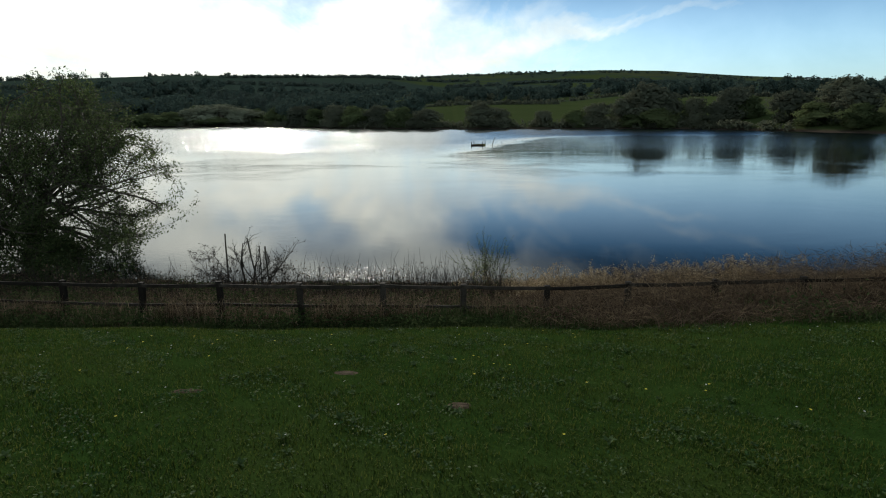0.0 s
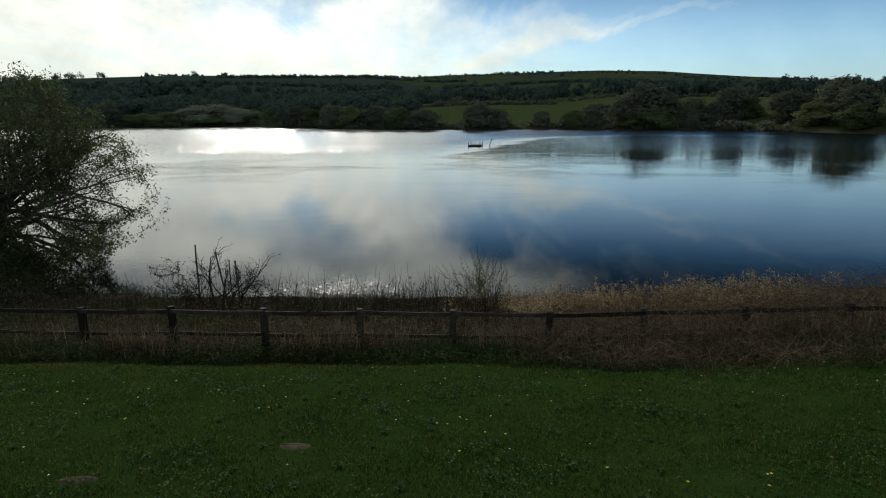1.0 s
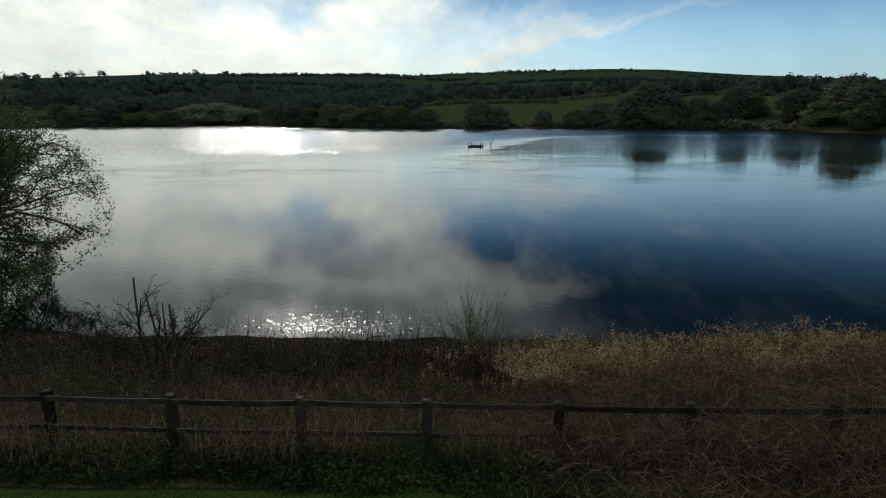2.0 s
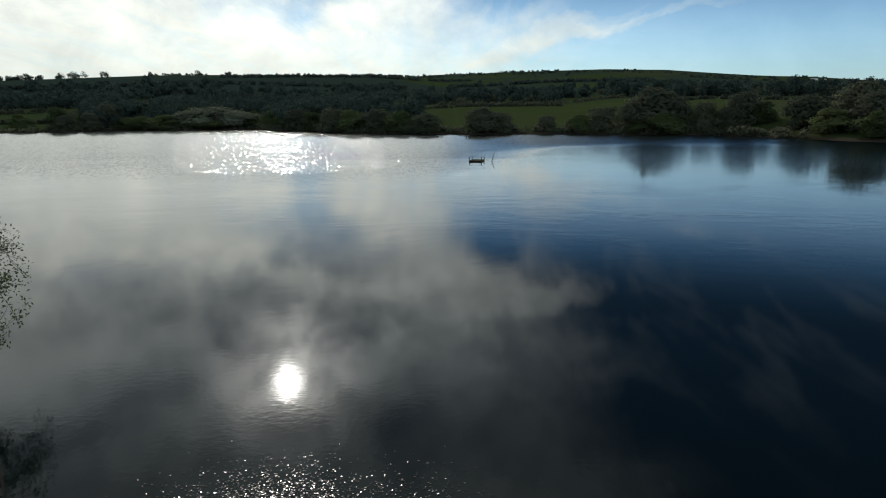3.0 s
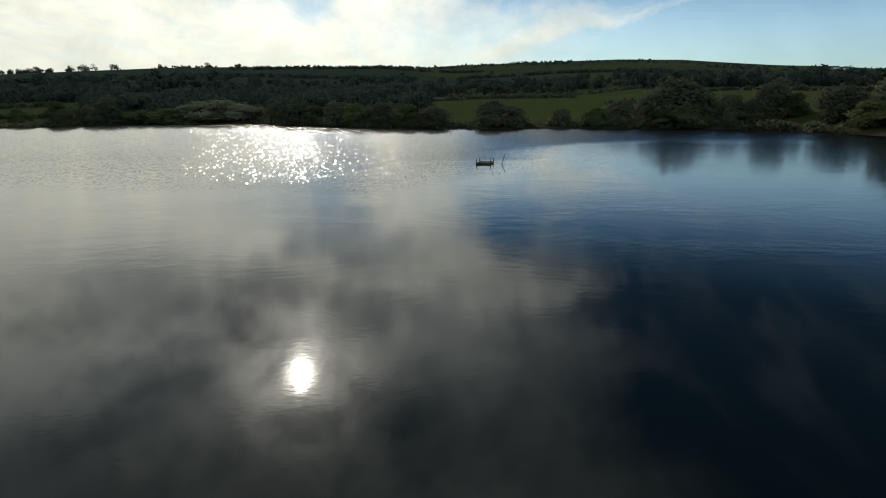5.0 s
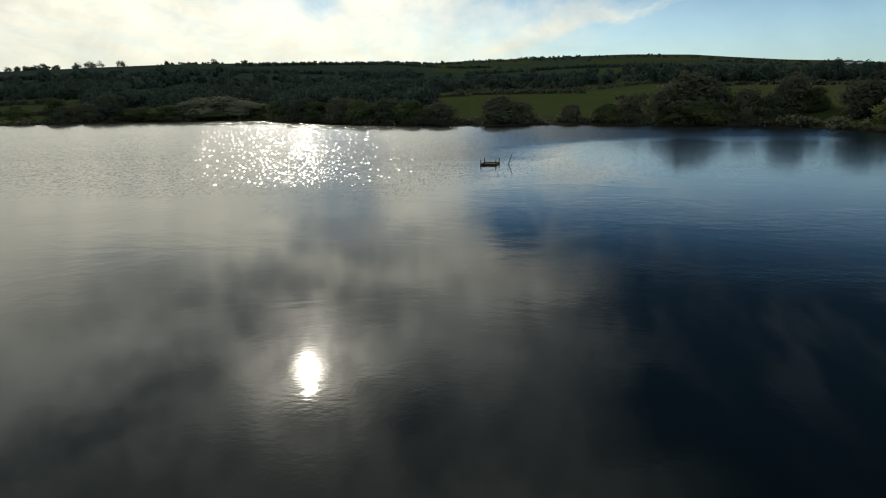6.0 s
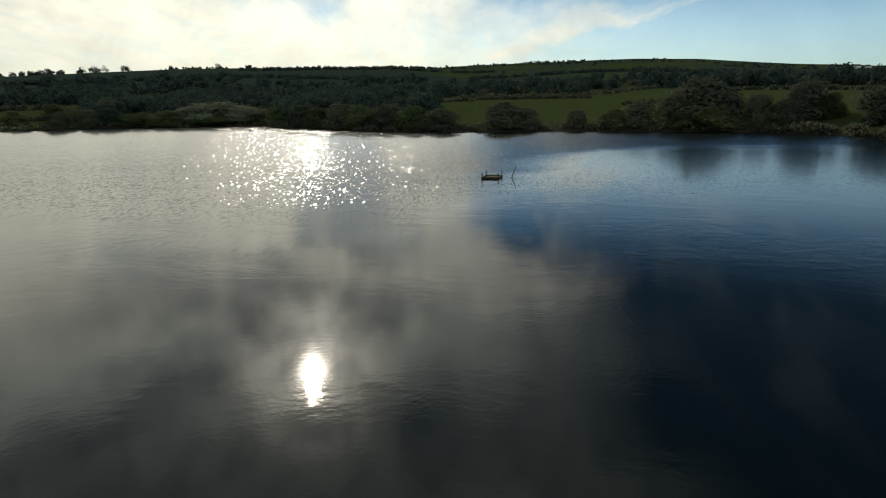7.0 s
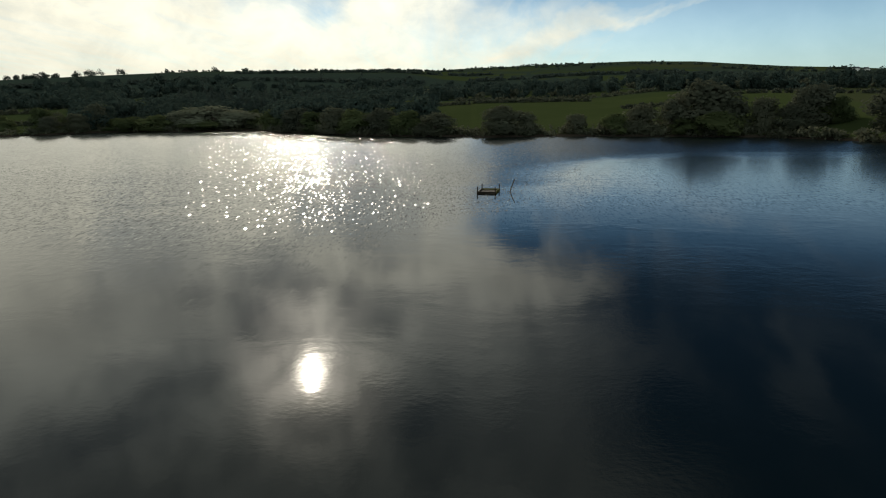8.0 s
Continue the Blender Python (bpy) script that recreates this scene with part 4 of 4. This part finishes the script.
# ---- rank growth on the bank ----
def stems(n, x0, x1, y0, y1, h0, h1, radius, arch, seg=6, sides=3):
    """Arching dead stems as thin tubes."""
    pieces = []
    x, y = sown(n, x0, x1, y0, y1)
    for k in range(n):
        a, h = rng.uniform(0, 2 * np.pi), rng.uniform(h0, h1)
        reach = h * arch * rng.uniform(0.2, 1.0)
        s = np.linspace(0, 1, seg)
        p = np.c_[x[k] + math.cos(a) * reach * s ** 1.5, y[k] + math.sin(a) * reach * s ** 1.5, np.zeros(seg)]
        p[:, 2] = float(land(x[k], y[k])) - 0.03 + h * (s - arch * 0.45 * s ** 3)
        p += rng.normal(size=p.shape) * h * 0.012
        pieces.append(tube(p, radius * rng.uniform(0.6, 1.3) * (1 - 0.75 * s), sides))
    return join(pieces)


def build_bank():
    # rank green grass along the fence's foot
    n = 46000
    x = rng.uniform(-13, 13, n)
    y = lawn_edge(x) + 0.05 + 0.15 * wave(x, 0 * x, 2.6) + np.abs(rng.normal(size=n)) * 1.05
    keep = (y < 13.2) & (wave(x, y, 1.3) + rng.normal(size=n) * 0.7 > np.interp(x, [0.5, 3.5], [-0.9, 0.75]))
    x, y = x[keep], y[keep]
    h = rng.uniform(0.16, 0.55, len(x)) * (0.85 + 0.3 * wave(x, y, 0.8)) * np.interp(y - lawn_edge(x), [0, 1.2], [0.2, 1.0])
    tagged(part("rank_grass", np_mesh("rank_grass", *blades(on_land(x, y, -0.01), h, rng.uniform(0.008, 0.018, len(x)), 0.9, 0.4)), RANK), "long rank green grass at the fence's foot", "grass", kind="stuff")
    # nettles and broad leaves among it
    n = 22000
    x = rng.uniform(-13, 13, n)
    y = lawn_edge(x) + 0.1 + np.abs(rng.normal(size=n)) * 0.7
    keep = (y < 13.0) & (wave(x, y, 1.0) + rng.normal(size=n) * 0.5 > np.interp(x, [0.5, 3.5], [-0.3, 1.1]))
    x, y = x[keep], y[keep]
    at = on_land(x, y, 0) + np.c_[np.zeros((len(x), 2)), rng.uniform(0.02, 0.55, len(x)) * np.interp(y - lawn_edge(x), [0, 1.1], [0.25, 1.0])]
    tagged(part("nettles", np_mesh("nettles", *leaves(at, rng.uniform(0.04, 0.09, len(at)), 0.035, 0.5)), RANK), "dark green nettles and cleavers along the fence", "weeds", kind="stuff")
    # dry grass standing in front of the rails
    n = 15000
    x = rng.uniform(-13, 13, n)
    y = np.interp(x, POST_X, POST_Y) - 0.1 - np.abs(rng.normal(size=n)) * 0.25
    keep = wave(x + 2, y, 1.7) + rng.normal(size=n) * 0.5 > np.interp(x, [-13, -2, 1.5, 3, 13], [0.3, 0.0, -0.3, -0.9, -1.2])
    x, y = x[keep], y[keep]
    tagged(part("dead_grass", np_mesh("dead_grass", *blades(on_land(x, y, -0.01), rng.uniform(0.3, 0.95, len(x)), rng.uniform(0.006, 0.012, len(x)), 0.9, 0.5)), STRAW), "dry grass stalks leaning through the fence rails", "dead grass", kind="stuff")
    # dead grass and litter over the bank
    n = 80000
    x, y = sown(n, -16, 17, 12.2, 21.2)
    thick = wave(x, y, 0.9) + rng.normal(size=n) * 0.8 > -0.8
    x, y = x[thick], y[thick]
    h = rng.uniform(0.12, 0.5, len(x)) * np.interp(x, [-10, 0, 3, 10], [0.75, 0.9, 1.2, 1.35]) * np.interp(y, [17.6, 18.8], [1.15, 0.6])
    tagged(part("dead_grass", np_mesh("dead_grass", *blades(on_land(x, y, -0.01), h, rng.uniform(0.006, 0.014, len(x)), 1.3, 0.7)), STRAW), "matted brown dead grass covering the bank", "dead grass", kind="stuff")
    # thicket of bramble and dead stems, thick over the fence on one side
    v, f = join([stems(2600, 1.6, 14, 11.2, 14.5, 0.45, 1.1, 0.0055, 1.0), stems(1300, 1.9, 14, 10.4, 12.4, 0.3, 0.85, 0.005, 1.2), stems(1500, 3.6, 14, 9.6, 11.6, 0.25, 0.8, 0.005, 1.2), stems(1100, -14, 3, 13.1, 16.5, 0.35, 0.85, 0.005, 0.9), stems(700, 2, 16, 14, 18, 0.5, 1.0, 0.005, 0.8), stems(1500, 8, 19, 14.5, 18.3, 0.4, 0.95, 0.006, 0.7)])
    tagged(part("bramble_thicket", np_mesh("bramble_thicket", v, f), BRAMBLE), "tangled brown bramble and dead stems over the fence", "brambles", kind="stuff")
    n = 60000
    x, y = sown(n, 1.5, 14.5, 9.9, 15)
    y = np.maximum(y, lawn_edge(x) + 0.15 + 0.4 * rng.uniform(0, 1, n))
    z = land(x, y) + rng.uniform(0.0, 1.0, n) ** 1.3 * np.interp(x, [1.6, 4.0, 14], [0.35, 0.9, 1.15]) * np.interp(y, [10.5, 11.8], [0.25, 1.0])
    keep = wave(x * 1.1, y, 1.4) + rng.normal(size=n) * 0.6 > -0.5
    at = np.c_[x, y, z][keep]
    tagged(part("dead_stalks", np_mesh("dead_stalks", *leaves(at, rng.uniform(0.12, 0.4, len(at)), 0.008, 0.6)), STRAW), "broken dry stalks caught in the thicket", "dead stalks", kind="stuff")
    # straight dead herb stalks along the water's edge
    v, f = join([stems(300, -15, 1.6, 16.2, 18.9, 0.45, 1.05, 0.008, 0.30), stems(260, -14, 1.6, 16.4, 18.6, 0.9, 1.6, 0.009, 0.18), stems(420, -4, 2.0, 16.4, 18.6, 0.5, 1.25, 0.009, 0.5), stems(300, -15, -7.5, 16.8, 19.5, 0.4, 1.0, 0.008, 0.6), stems(420, -5, 1.6, 16.3, 18.4, 0.25, 0.7, 0.008, 0.9), stems(120, 1.2, 14, 16, 18.2, 0.6, 1.1, 0.006, 0.25), stems(160, -12, 12, 18.5, 21.0, 0.1, 0.3, 0.006, 0.8)])
    tagged(part("dead_herb_stems", np_mesh("dead_herb_stems", v, f), TWIG), "thin bare dark herb stems at the water's edge", "dead stems", kind="stuff")
    # green undergrowth on the damp bank
    n = 26000
    x, y = sown(n, -16, 1.5, 13.3, 18.6)
    keep = wave(x + 3, y, 1.2) + rng.normal(size=n) * 0.6 > np.interp(x, [-9, 0], [-0.2, 0.7])
    at = on_land(x[keep], y[keep], 0) + np.c_[np.zeros((keep.sum(), 2)), rng.uniform(0.02, 0.45, keep.sum())]
    tagged(part("undergrowth", np_mesh("undergrowth", *leaves(at, rng.uniform(0.04, 0.12, len(at)), 0.03, 0.7)), RANK), "low dark green undergrowth on the bank", "weeds", kind="stuff")
    # seed heads and curled leaves on the stems
    n = 9000
    x, y = sown(n, -15, 2.0, 16.2, 19.2)
    at = np.c_[x, y, land(x, y) + (0.7 + 0.3 * wave(x, y, 2.1)) * rng.uniform(0.05, 1.0, n) ** 1.7]
    tagged(part("withered_leaves", np_mesh("withered_leaves", *leaves(at, rng.uniform(0.03, 0.09, n), 0.03)), BRAMBLE), "dark withered leaves on bank weeds", "withered leaves", kind="stuff")


def build_reeds():
    # golden stand of dead reed: stalks, blades and plumes
    n = 7500
    x = rng.uniform(0.2, 11, n)
    y = rng.uniform(15.4, 18.3, n)
    keep = wave(x, y, 1.1) + wave(x + 5, y, 2.7) * 0.6 + rng.normal(size=n) * 0.5 > np.interp(x, [0.2, 3, 7.2, 9.5], [0.7, 0.1, -0.2, 1.4])
    x, y = x[keep], y[keep]
    tuft = np.clip(0.5 + 0.5 * wave(x + 2, y, 3.6) + 0.4 * wave(x, y + 1, 8.3), 0, 1)
    h = rng.uniform(0.28, 0.76, len(x)) * (1 + 0.2 * wave(x, y, 1.3) + 0.2 * wave(x + 1, y, 3.1)) * np.interp(x, [0, 3, 9, 17], [0.8, 0.85, 1.0, 1.1]) * (0.62 + 0.75 * tuft)
    base = on_land(x, y, -0.02)
    v1 = blades(base, h, rng.uniform(0.007, 0.013, len(x)), 0.55, 0.3)
    k = rng.choice(len(x), len(x) * 2)
    z = rng.uniform(0.15, 0.8, len(k))
    at = base[k] + np.c_[rng.normal(size=(len(k), 2)) * 0.06, h[k] * z]
    v2 = blades(at, h[k] * 0.35, rng.uniform(0.010, 0.02, len(k)), 1.6, 1.0)
    tagged(part("reed_bed", np_mesh("reed_bed", *join([v1, v2])), REED), "stand of pale golden dead reeds by the water", "reeds", kind="stuff")
    k = rng.choice(len(x), 2000, p=(0.15 + tuft) / (0.15 + tuft).sum())
    at = np.repeat(base[k] + np.c_[rng.normal(size=(len(k), 2)) * 0.10, h[k] * 0.93], 12, axis=0) + rng.normal(size=(len(k) * 12, 3)) * [0.03, 0.03, 0.06]
    tagged(part("reed_plumes", np_mesh("reed_plumes", *leaves(at, rng.uniform(0.03, 0.08, len(at)), 0.018)), PLUME), "feathery pale plumes of the dead reeds", "reeds", kind="stuff")


build_bank()
build_reeds()


# ---- shrubs, stakes and the near tree ----
def branching(start, way, length, radius, depth, spread=0.6, split=3, lift=0.15, out=None, tips=None, seg=4, wander=0.10, thin=0.005):
    """Recursive twigs; fills out with tubes and tips with the points along the last twigs."""
    p, d = [np.array(start, float)], np.array(way, float)
    for _ in range(seg):
        d = d + rng.normal(size=3) * wander + [0, 0, lift * 0.3]
        d /= np.linalg.norm(d)
        p.append(p[-1] + d * length / seg)
    p = np.array(p)
    out.append(tube(p, np.linspace(radius, radius * 0.55, len(p)), 6 if radius > 0.03 else 4 if radius > 0.008 else 3))
    if depth <= 1:
        tips.append(p[1:])
    if depth == 0:
        return
    for k in range(split):
        s = rng.uniform(0.35, 1.0) if k else 1.0
        i = min(int(s * seg), seg)
        q = d + rng.normal(size=3) * spread + [0, 0, lift]
        branching(p[i], q / np.linalg.norm(q), length * rng.uniform(0.55, 0.8), max(radius * 0.55, thin), depth - 1, spread, split, lift, out, tips, seg, wander, thin)


def build_bare_shrub(x, y):
    """Several dark stems that fork low, some upright and cut short, some arching out to the sides."""
    t = thing("bare_shrub", (x, y, float(land(x, y))), "bare black-twigged shrub among stakes at the water's edge", "shrub")
    tips = []
    for foot, way, length, radius, depth in (((-0.25, 0.0), (-0.95, 0.1, 0.80), 0.85, 0.022, 4), ((-0.2, 0.05), (-0.62, -0.2, 1.0), 0.75, 0.020, 4), ((-0.1, 0.0), (-0.28, 0.0, 1.0), 0.95, 0.034, 3), ((0.05, -0.05), (-0.10, 0.1, 1.0), 0.85, 0.036, 3),
                                              ((0.2, 0.0), (0.12, -0.1, 1.0), 0.65, 0.026, 4), ((0.45, 0.05), (0.16, 0.1, 1.0), 0.70, 0.030, 3), ((0.7, 0.0), (0.42, 0.0, 1.0), 0.55, 0.026, 3), ((0.75, 0.0), (0.95, 0.1, 0.75), 0.62, 0.020, 4),
                                              ((0.9, 0.05), (1.2, -0.2, 0.62), 0.60, 0.018, 4), ((-0.35, 0.1), (-0.75, 0.3, 0.5), 0.5, 0.016, 4), ((0.3, 0.1), (0.5, 0.3, 0.9), 0.5, 0.016, 4)):
        out = []
        w = np.array(way)
        branching((*foot, -0.05), w / np.linalg.norm(w), 1.15 * length, 1.1 * radius, depth, 0.55, 3, 0.05, out, tips, 4, 0.13, 0.0058)
        part("stem", np_mesh("stem", *join(out)), TWIG, t)
    at = np.concatenate(tips)
    at = np.repeat(at, 2, axis=0) + rng.normal(size=(len(at) * 2, 3)) * 0.025
    pick = rng.uniform(0, 1, len(at)) < 0.35
    part("bud", np_mesh("bud", *leaves(at[pick], 0.05, 0.026)), TWIG, t, "small dark opening buds")["kind"] = "stuff"


def build_sapling(x, y, height, count):
    """Slender rods fanning from one stool."""
    t = thing("willow_sapling", (x, y, float(land(x, y))), "slender willow sapling with pale green buds above dry grass", "shrub")
    tips = []
    for k in range(count):
        out = []
        lean = rng.uniform(-0.62, 0.62)
        w = np.array([lean, rng.normal() * 0.2, 1.0])
        branching((rng.normal() * 0.16, rng.normal() * 0.1, -0.05), w / np.linalg.norm(w), height * rng.uniform(0.45, 0.66), 0.008, 2, 0.26, 3, 0.05, out, tips, 5, 0.05, 0.004)
        part("stem", np_mesh("stem", *join(out)), TWIG, t)
    at = np.concatenate(tips)
    at = np.repeat(at, 2, axis=0) + rng.normal(size=(len(at) * 2, 3)) * 0.012
    part("bud", np_mesh("bud", *leaves(at, 0.045, 0.018)), BUD, t, "small opening buds")["kind"] = "stuff"


def build_stakes():
    for x, y, top, base, lean, r in ((-7.68, 20.56, 1.96, -0.3, 1.0, 0.034), (-5.72, 17.9, 2.36, 0.35, -8.0, 0.026), (-5.66, 17.9, 2.10, 0.35, 0.5, 0.022), (-5.40, 17.8, 2.10, 0.35, -1.5, 0.030)):
        s = np.linspace(0, 1, 6)
        p = np.c_[0.012 * np.sin(s * 5), 0.01 * np.cos(s * 4), s * (top - base)]
        v, f = tube(p, r * (1 - 0.25 * s) * (1 + 0.06 * rng.normal(size=6)), 8)
        cap = np.array([[len(v) - 8, len(v) - 7, len(v) - 6, len(v) - 5], [len(v) - 8, len(v) - 5, len(v) - 4, len(v) - 1], [len(v) - 4, len(v) - 3, len(v) - 2, len(v) - 1]])
        ob = part("stake", np_mesh("stake", v, np.concatenate([f, cap])), BARK)
        ob.matrix_world = pose(x, y, base, 0, lean, 0)
        tagged(ob, "dark upright wooden stake standing at the water's edge", "stake", "stakes at the water's edge")


def build_log():
    t = thing("fallen_log", (-1.3, 20.5, 0.14), "long pale fallen branch lying on the water's edge", "log")
    s = np.linspace(0, 1, 9)
    p = np.c_[-1.5 + 3.0 * s, 0.25 * s - 0.12 + 0.05 * np.sin(s * 7), 0.04 * np.sin(s * 5)]
    part("trunk", np_mesh("trunk", *tube(p, 0.07 - 0.045 * s, 8)), STRAW, t)
    for k in range(3):
        q = p[3 + 2 * k]
        part("branch", np_mesh("branch", *tube([q, q + [0.25, 0.2 - 0.15 * k, 0.06], q + [0.6, 0.3 - 0.2 * k, 0.05]], [0.025, 0.018, 0.006], 5)), STRAW, t)


def willow_form(v):
    """Draws the crown in to its spreading, flat-topped outline."""
    v = v.copy()
    z = v[:, 2]
    v[:, 2] = np.where(z > 5.2, 5.2 + 3.5 * np.tanh((z - 5.2) / 3.2), z)
    v[:, 2] -= 0.13 * np.clip(v[:, 0] - 1.5, 0, 7)
    edge = np.interp(v[:, 2], [0, 1.3, 2.0, 2.6, 3.3, 4.6, 6.0, 7.2, 8.4], [2.5, 2.9, 5.6, 6.8, 6.7, 6.5, 5.4, 3.4, 2.0]) - 0.2 - 0.45 * v[:, 1] - 0.35 * np.maximum(v[:, 1], 0)
    over = v[:, 0] - edge
    v[:, 0] = np.where(over > 0, edge + 2.0 * np.tanh(over / 3.0), v[:, 0])
    return v


def build_near_tree():
    x, y = -17.9, 26.2
    t = thing("willow_tree", (x, y, 0.0), "large spreading willow with fresh green leaves overhanging the lake", "tree")
    tips, out = [], []
    part("trunk", np_mesh("trunk", *tube([(0.2, -1.2, -0.4), (0.1, -0.6, 0.6), (-0.1, 0, 1.5), (0.1, 0.2, 2.3)], [0.42, 0.33, 0.28, 0.22], 10)), BARK, t)
    # main limbs: way and length
    limbs = [((0.9, -0.1, 0.42), 3.6), ((0.75, -0.35, 0.12), 3.3), ((0.55, 0.4, 0.75), 3.0), ((0.25, -0.3, 1.0), 2.7), ((-0.2, 0.2, 1.0), 2.8), ((-0.6, -0.2, 0.8), 3.0),
             ((-0.9, 0.1, 0.5), 3.6), ((0.35, -0.8, 0.5), 2.8), ((-0.4, -0.7, 0.6), 3.0), ((0.7, 0.3, 0.35), 3.6), ((0.5, -0.6, 0.05), 3.2), ((-0.2, -0.9, 0.15), 2.8), ((0.95, 0.05, 0.2), 3.2), ((0.6, -0.2, 0.6), 3.4), ((0.3, -0.95, 0.0), 2.6), ((0.75, -0.6, -0.05), 2.9), ((-0.5, -0.85, 0.1), 2.6), ((0.1, -0.8, 0.35), 2.7), ((0.45, 0.1, 1.0), 2.6), ((-0.05, -0.3, 1.0), 2.7), ((0.85, -0.45, 0.3), 3.0), ((0.6, 0.0, 0.9), 2.9), ((0.2, 0.3, 0.9), 2.8), ((-0.3, -0.3, 0.9), 2.8), ((0.75, 0.1, 0.6), 3.2), ((0.98, -0.15, 0.06), 3.9), ((0.98, 0.15, 0.12), 3.9)]
    for k, (way, length) in enumerate(limbs):
        out = []
        start = (0.1 * rng.normal(), -0.3 + 0.1 * rng.normal(), rng.uniform(0.8, 2.3))
        w = np.array(way) / np.linalg.norm(way)
        branching(start, w, length, 0.10, 4, 0.55, 3, 0.03, out, tips, 4, 0.12)
        v, f = join(out)
        part("limb", np_mesh("limb", willow_form(v), f), BARK, t)
    at = np.concatenate(tips)
    at = willow_form(at)
    # leaves sit in tufts, thin over the lower half, thick on the upper boughs
    keep = rng.uniform(0, 1, len(at)) < np.interp(at[:, 2] + 0.5 * wave(at[:, 0], at[:, 1] + at[:, 2], 2.0), [1.5, 3.4, 5.0, 7.4], [0.95, 0.85, 1.0, 0.6])
    at = np.repeat(at[keep], 7, axis=0)
    at = at + np.clip(rng.normal(size=at.shape), -1.8, 1.8) * 0.13
    at = at[at[:, 2] > 0.15]
    size = rng.uniform(0.07, 0.15, len(at))
    part("crown", np_mesh("crown", *leaves(at, size, size * 0.42)), LEAF, t, "fresh narrow grey-green leaves")
    return at


build_bare_shrub(-5.95, 17.9)
build_sapling(1.25, 17.8, 1.55, 16)
build_stakes()
build_log()
build_near_tree()


def build_sallow(x, y, width, height):
    z = max(float(land(x, y)), 0.0)
    t = thing("sallow_bush", (x, y, z), "dense low green sallow bush beneath the willow", "bush")
    out, tips = [], []
    for k in range(7):
        a = k * 0.9
        branching((0, 0, -0.1), (0.6 * math.cos(a), 0.6 * math.sin(a), 0.7), height * 0.45, 0.04, 2, 0.5, 3, 0.1, out, tips)
    part("stem", np_mesh("stem", *join(out)), BARK, t)
    part("crown", np_mesh("crown", *crown_cloud(width, height, 5200, 0.13, 22, 0.05, 0.0, True)), LEAF, t)


build_sallow(-16.9, 23.8, 4.8, 2.6)
build_sallow(-20.5, 23.6, 5.5, 3.2)
build_sallow(-15.2, 23.5, 2.8, 1.5)


def build_margin():
    # undergrowth below the tree
    n = 16000
    x, y = sown(n, -24, -12.2, 19.0, 24.5)
    at = np.c_[x, y, np.maximum(land(x, y), 0) + rng.uniform(0, 1, n) ** 1.5 * np.interp(x, [-24, -14.5, -12.2], [2.0, 1.2, 0.2])]
    keep = wave(x, y, 1.0) + rng.normal(size=n) * 0.7 > -0.4
    tagged(part("undergrowth", np_mesh("undergrowth", *leaves(at[keep], rng.uniform(0.06, 0.16, keep.sum()), 0.05)), RANK), "dark leafy undergrowth beneath the willow", "undergrowth", kind="stuff")
    # bits of dead plant afloat in the shallows, lying nearly flat
    n = 2600
    x = rng.normal(size=n) * 1.15 - 2.8 + rng.choice([0, 0, 0, 0, 0, 3.0], n)
    y = near_shore(x) + 0.4 + np.abs(rng.normal(size=n)) * 0.95
    at = np.c_[x, y, rng.uniform(0.002, 0.02, n)]
    a, lean = rng.uniform(0, 2 * np.pi, n), rng.normal(size=(n, 2)) * 0.13
    d = np.c_[np.cos(a), np.sin(a), lean[:, 0]] * rng.uniform(0.025, 0.07, n)[:, None]
    w = np.c_[-np.sin(a), np.cos(a), lean[:, 1]] * rng.uniform(0.010, 0.02, n)[:, None]
    v = np.stack([at, at + d * 0.5 + w, at + d, at + d * 0.5 - w], 1).reshape(-1, 3)
    tagged(part("water_plants", np_mesh("water_plants", v, np.arange(n * 4).reshape(-1, 4)), WET), "bits of dark water plants in the shallows", "water plants", kind="stuff")


build_margin()


# ---- raft and pole on the lake ----
def build_raft():
    t = thing("raft", (6.3, 124.6, 0.0), "small dark timber raft with four corner posts, floating", "raft", turn=-11)
    post = bm_mesh("post", block(0.12, 0.12, 1.25, 0.015, 0.005, 3))
    for sx in (-1, 1):
        for sy in (-1, 1):
            p = part("post", post, RAFT, t)
            p.matrix_local = pose(sx * 1.15, sy * 1.65, -0.35, random.uniform(-3, 3), random.uniform(-3, 3), 0)
    # back and right beams take the yellow-lit tone
    for sy in (-1, 1):
        b = part("beam", bm_mesh("beam", block(2.5, 0.14, 0.34, 0.02, 0.006, 4)), LIT_MOSS if sy > 0 else RAFT, t)
        b.location = (0, sy * 1.65, -0.05)
    for sx in (-1, 1):
        b = part("beam", bm_mesh("beam", block(0.14, 3.2, 0.34, 0.02, 0.006, 4)), LIT_MOSS if sx > 0 else RAFT, t)
        b.location = (sx * 1.12, 0, -0.045)
    plank = bm_mesh("plank", block(2.08, 0.20, 0.04, 0.008, 0.004, 3))
    for k in range(14):
        b = part("plank", plank, RAFT, t)
        b.matrix_local = pose(0, -1.46 + k * 0.225, 0.1 + random.uniform(-0.01, 0.01), 0, 0, random.uniform(-1, 1))
    s = np.linspace(0, 1, 6)
    p = np.c_[1.0 * s - 0.35 + 0.03 * np.sin(6 * s), 0.4 * s, -0.9 + 2.55 * s]
    pole = part("pole", np_mesh("pole", *tube(p, 0.075 - 0.02 * s, 8)), RAFT)
    pole.location = (9.05, 124.6, 0.0)
    tagged(pole, "dark leaning wooden pole standing out of the water", "pole")


build_raft()
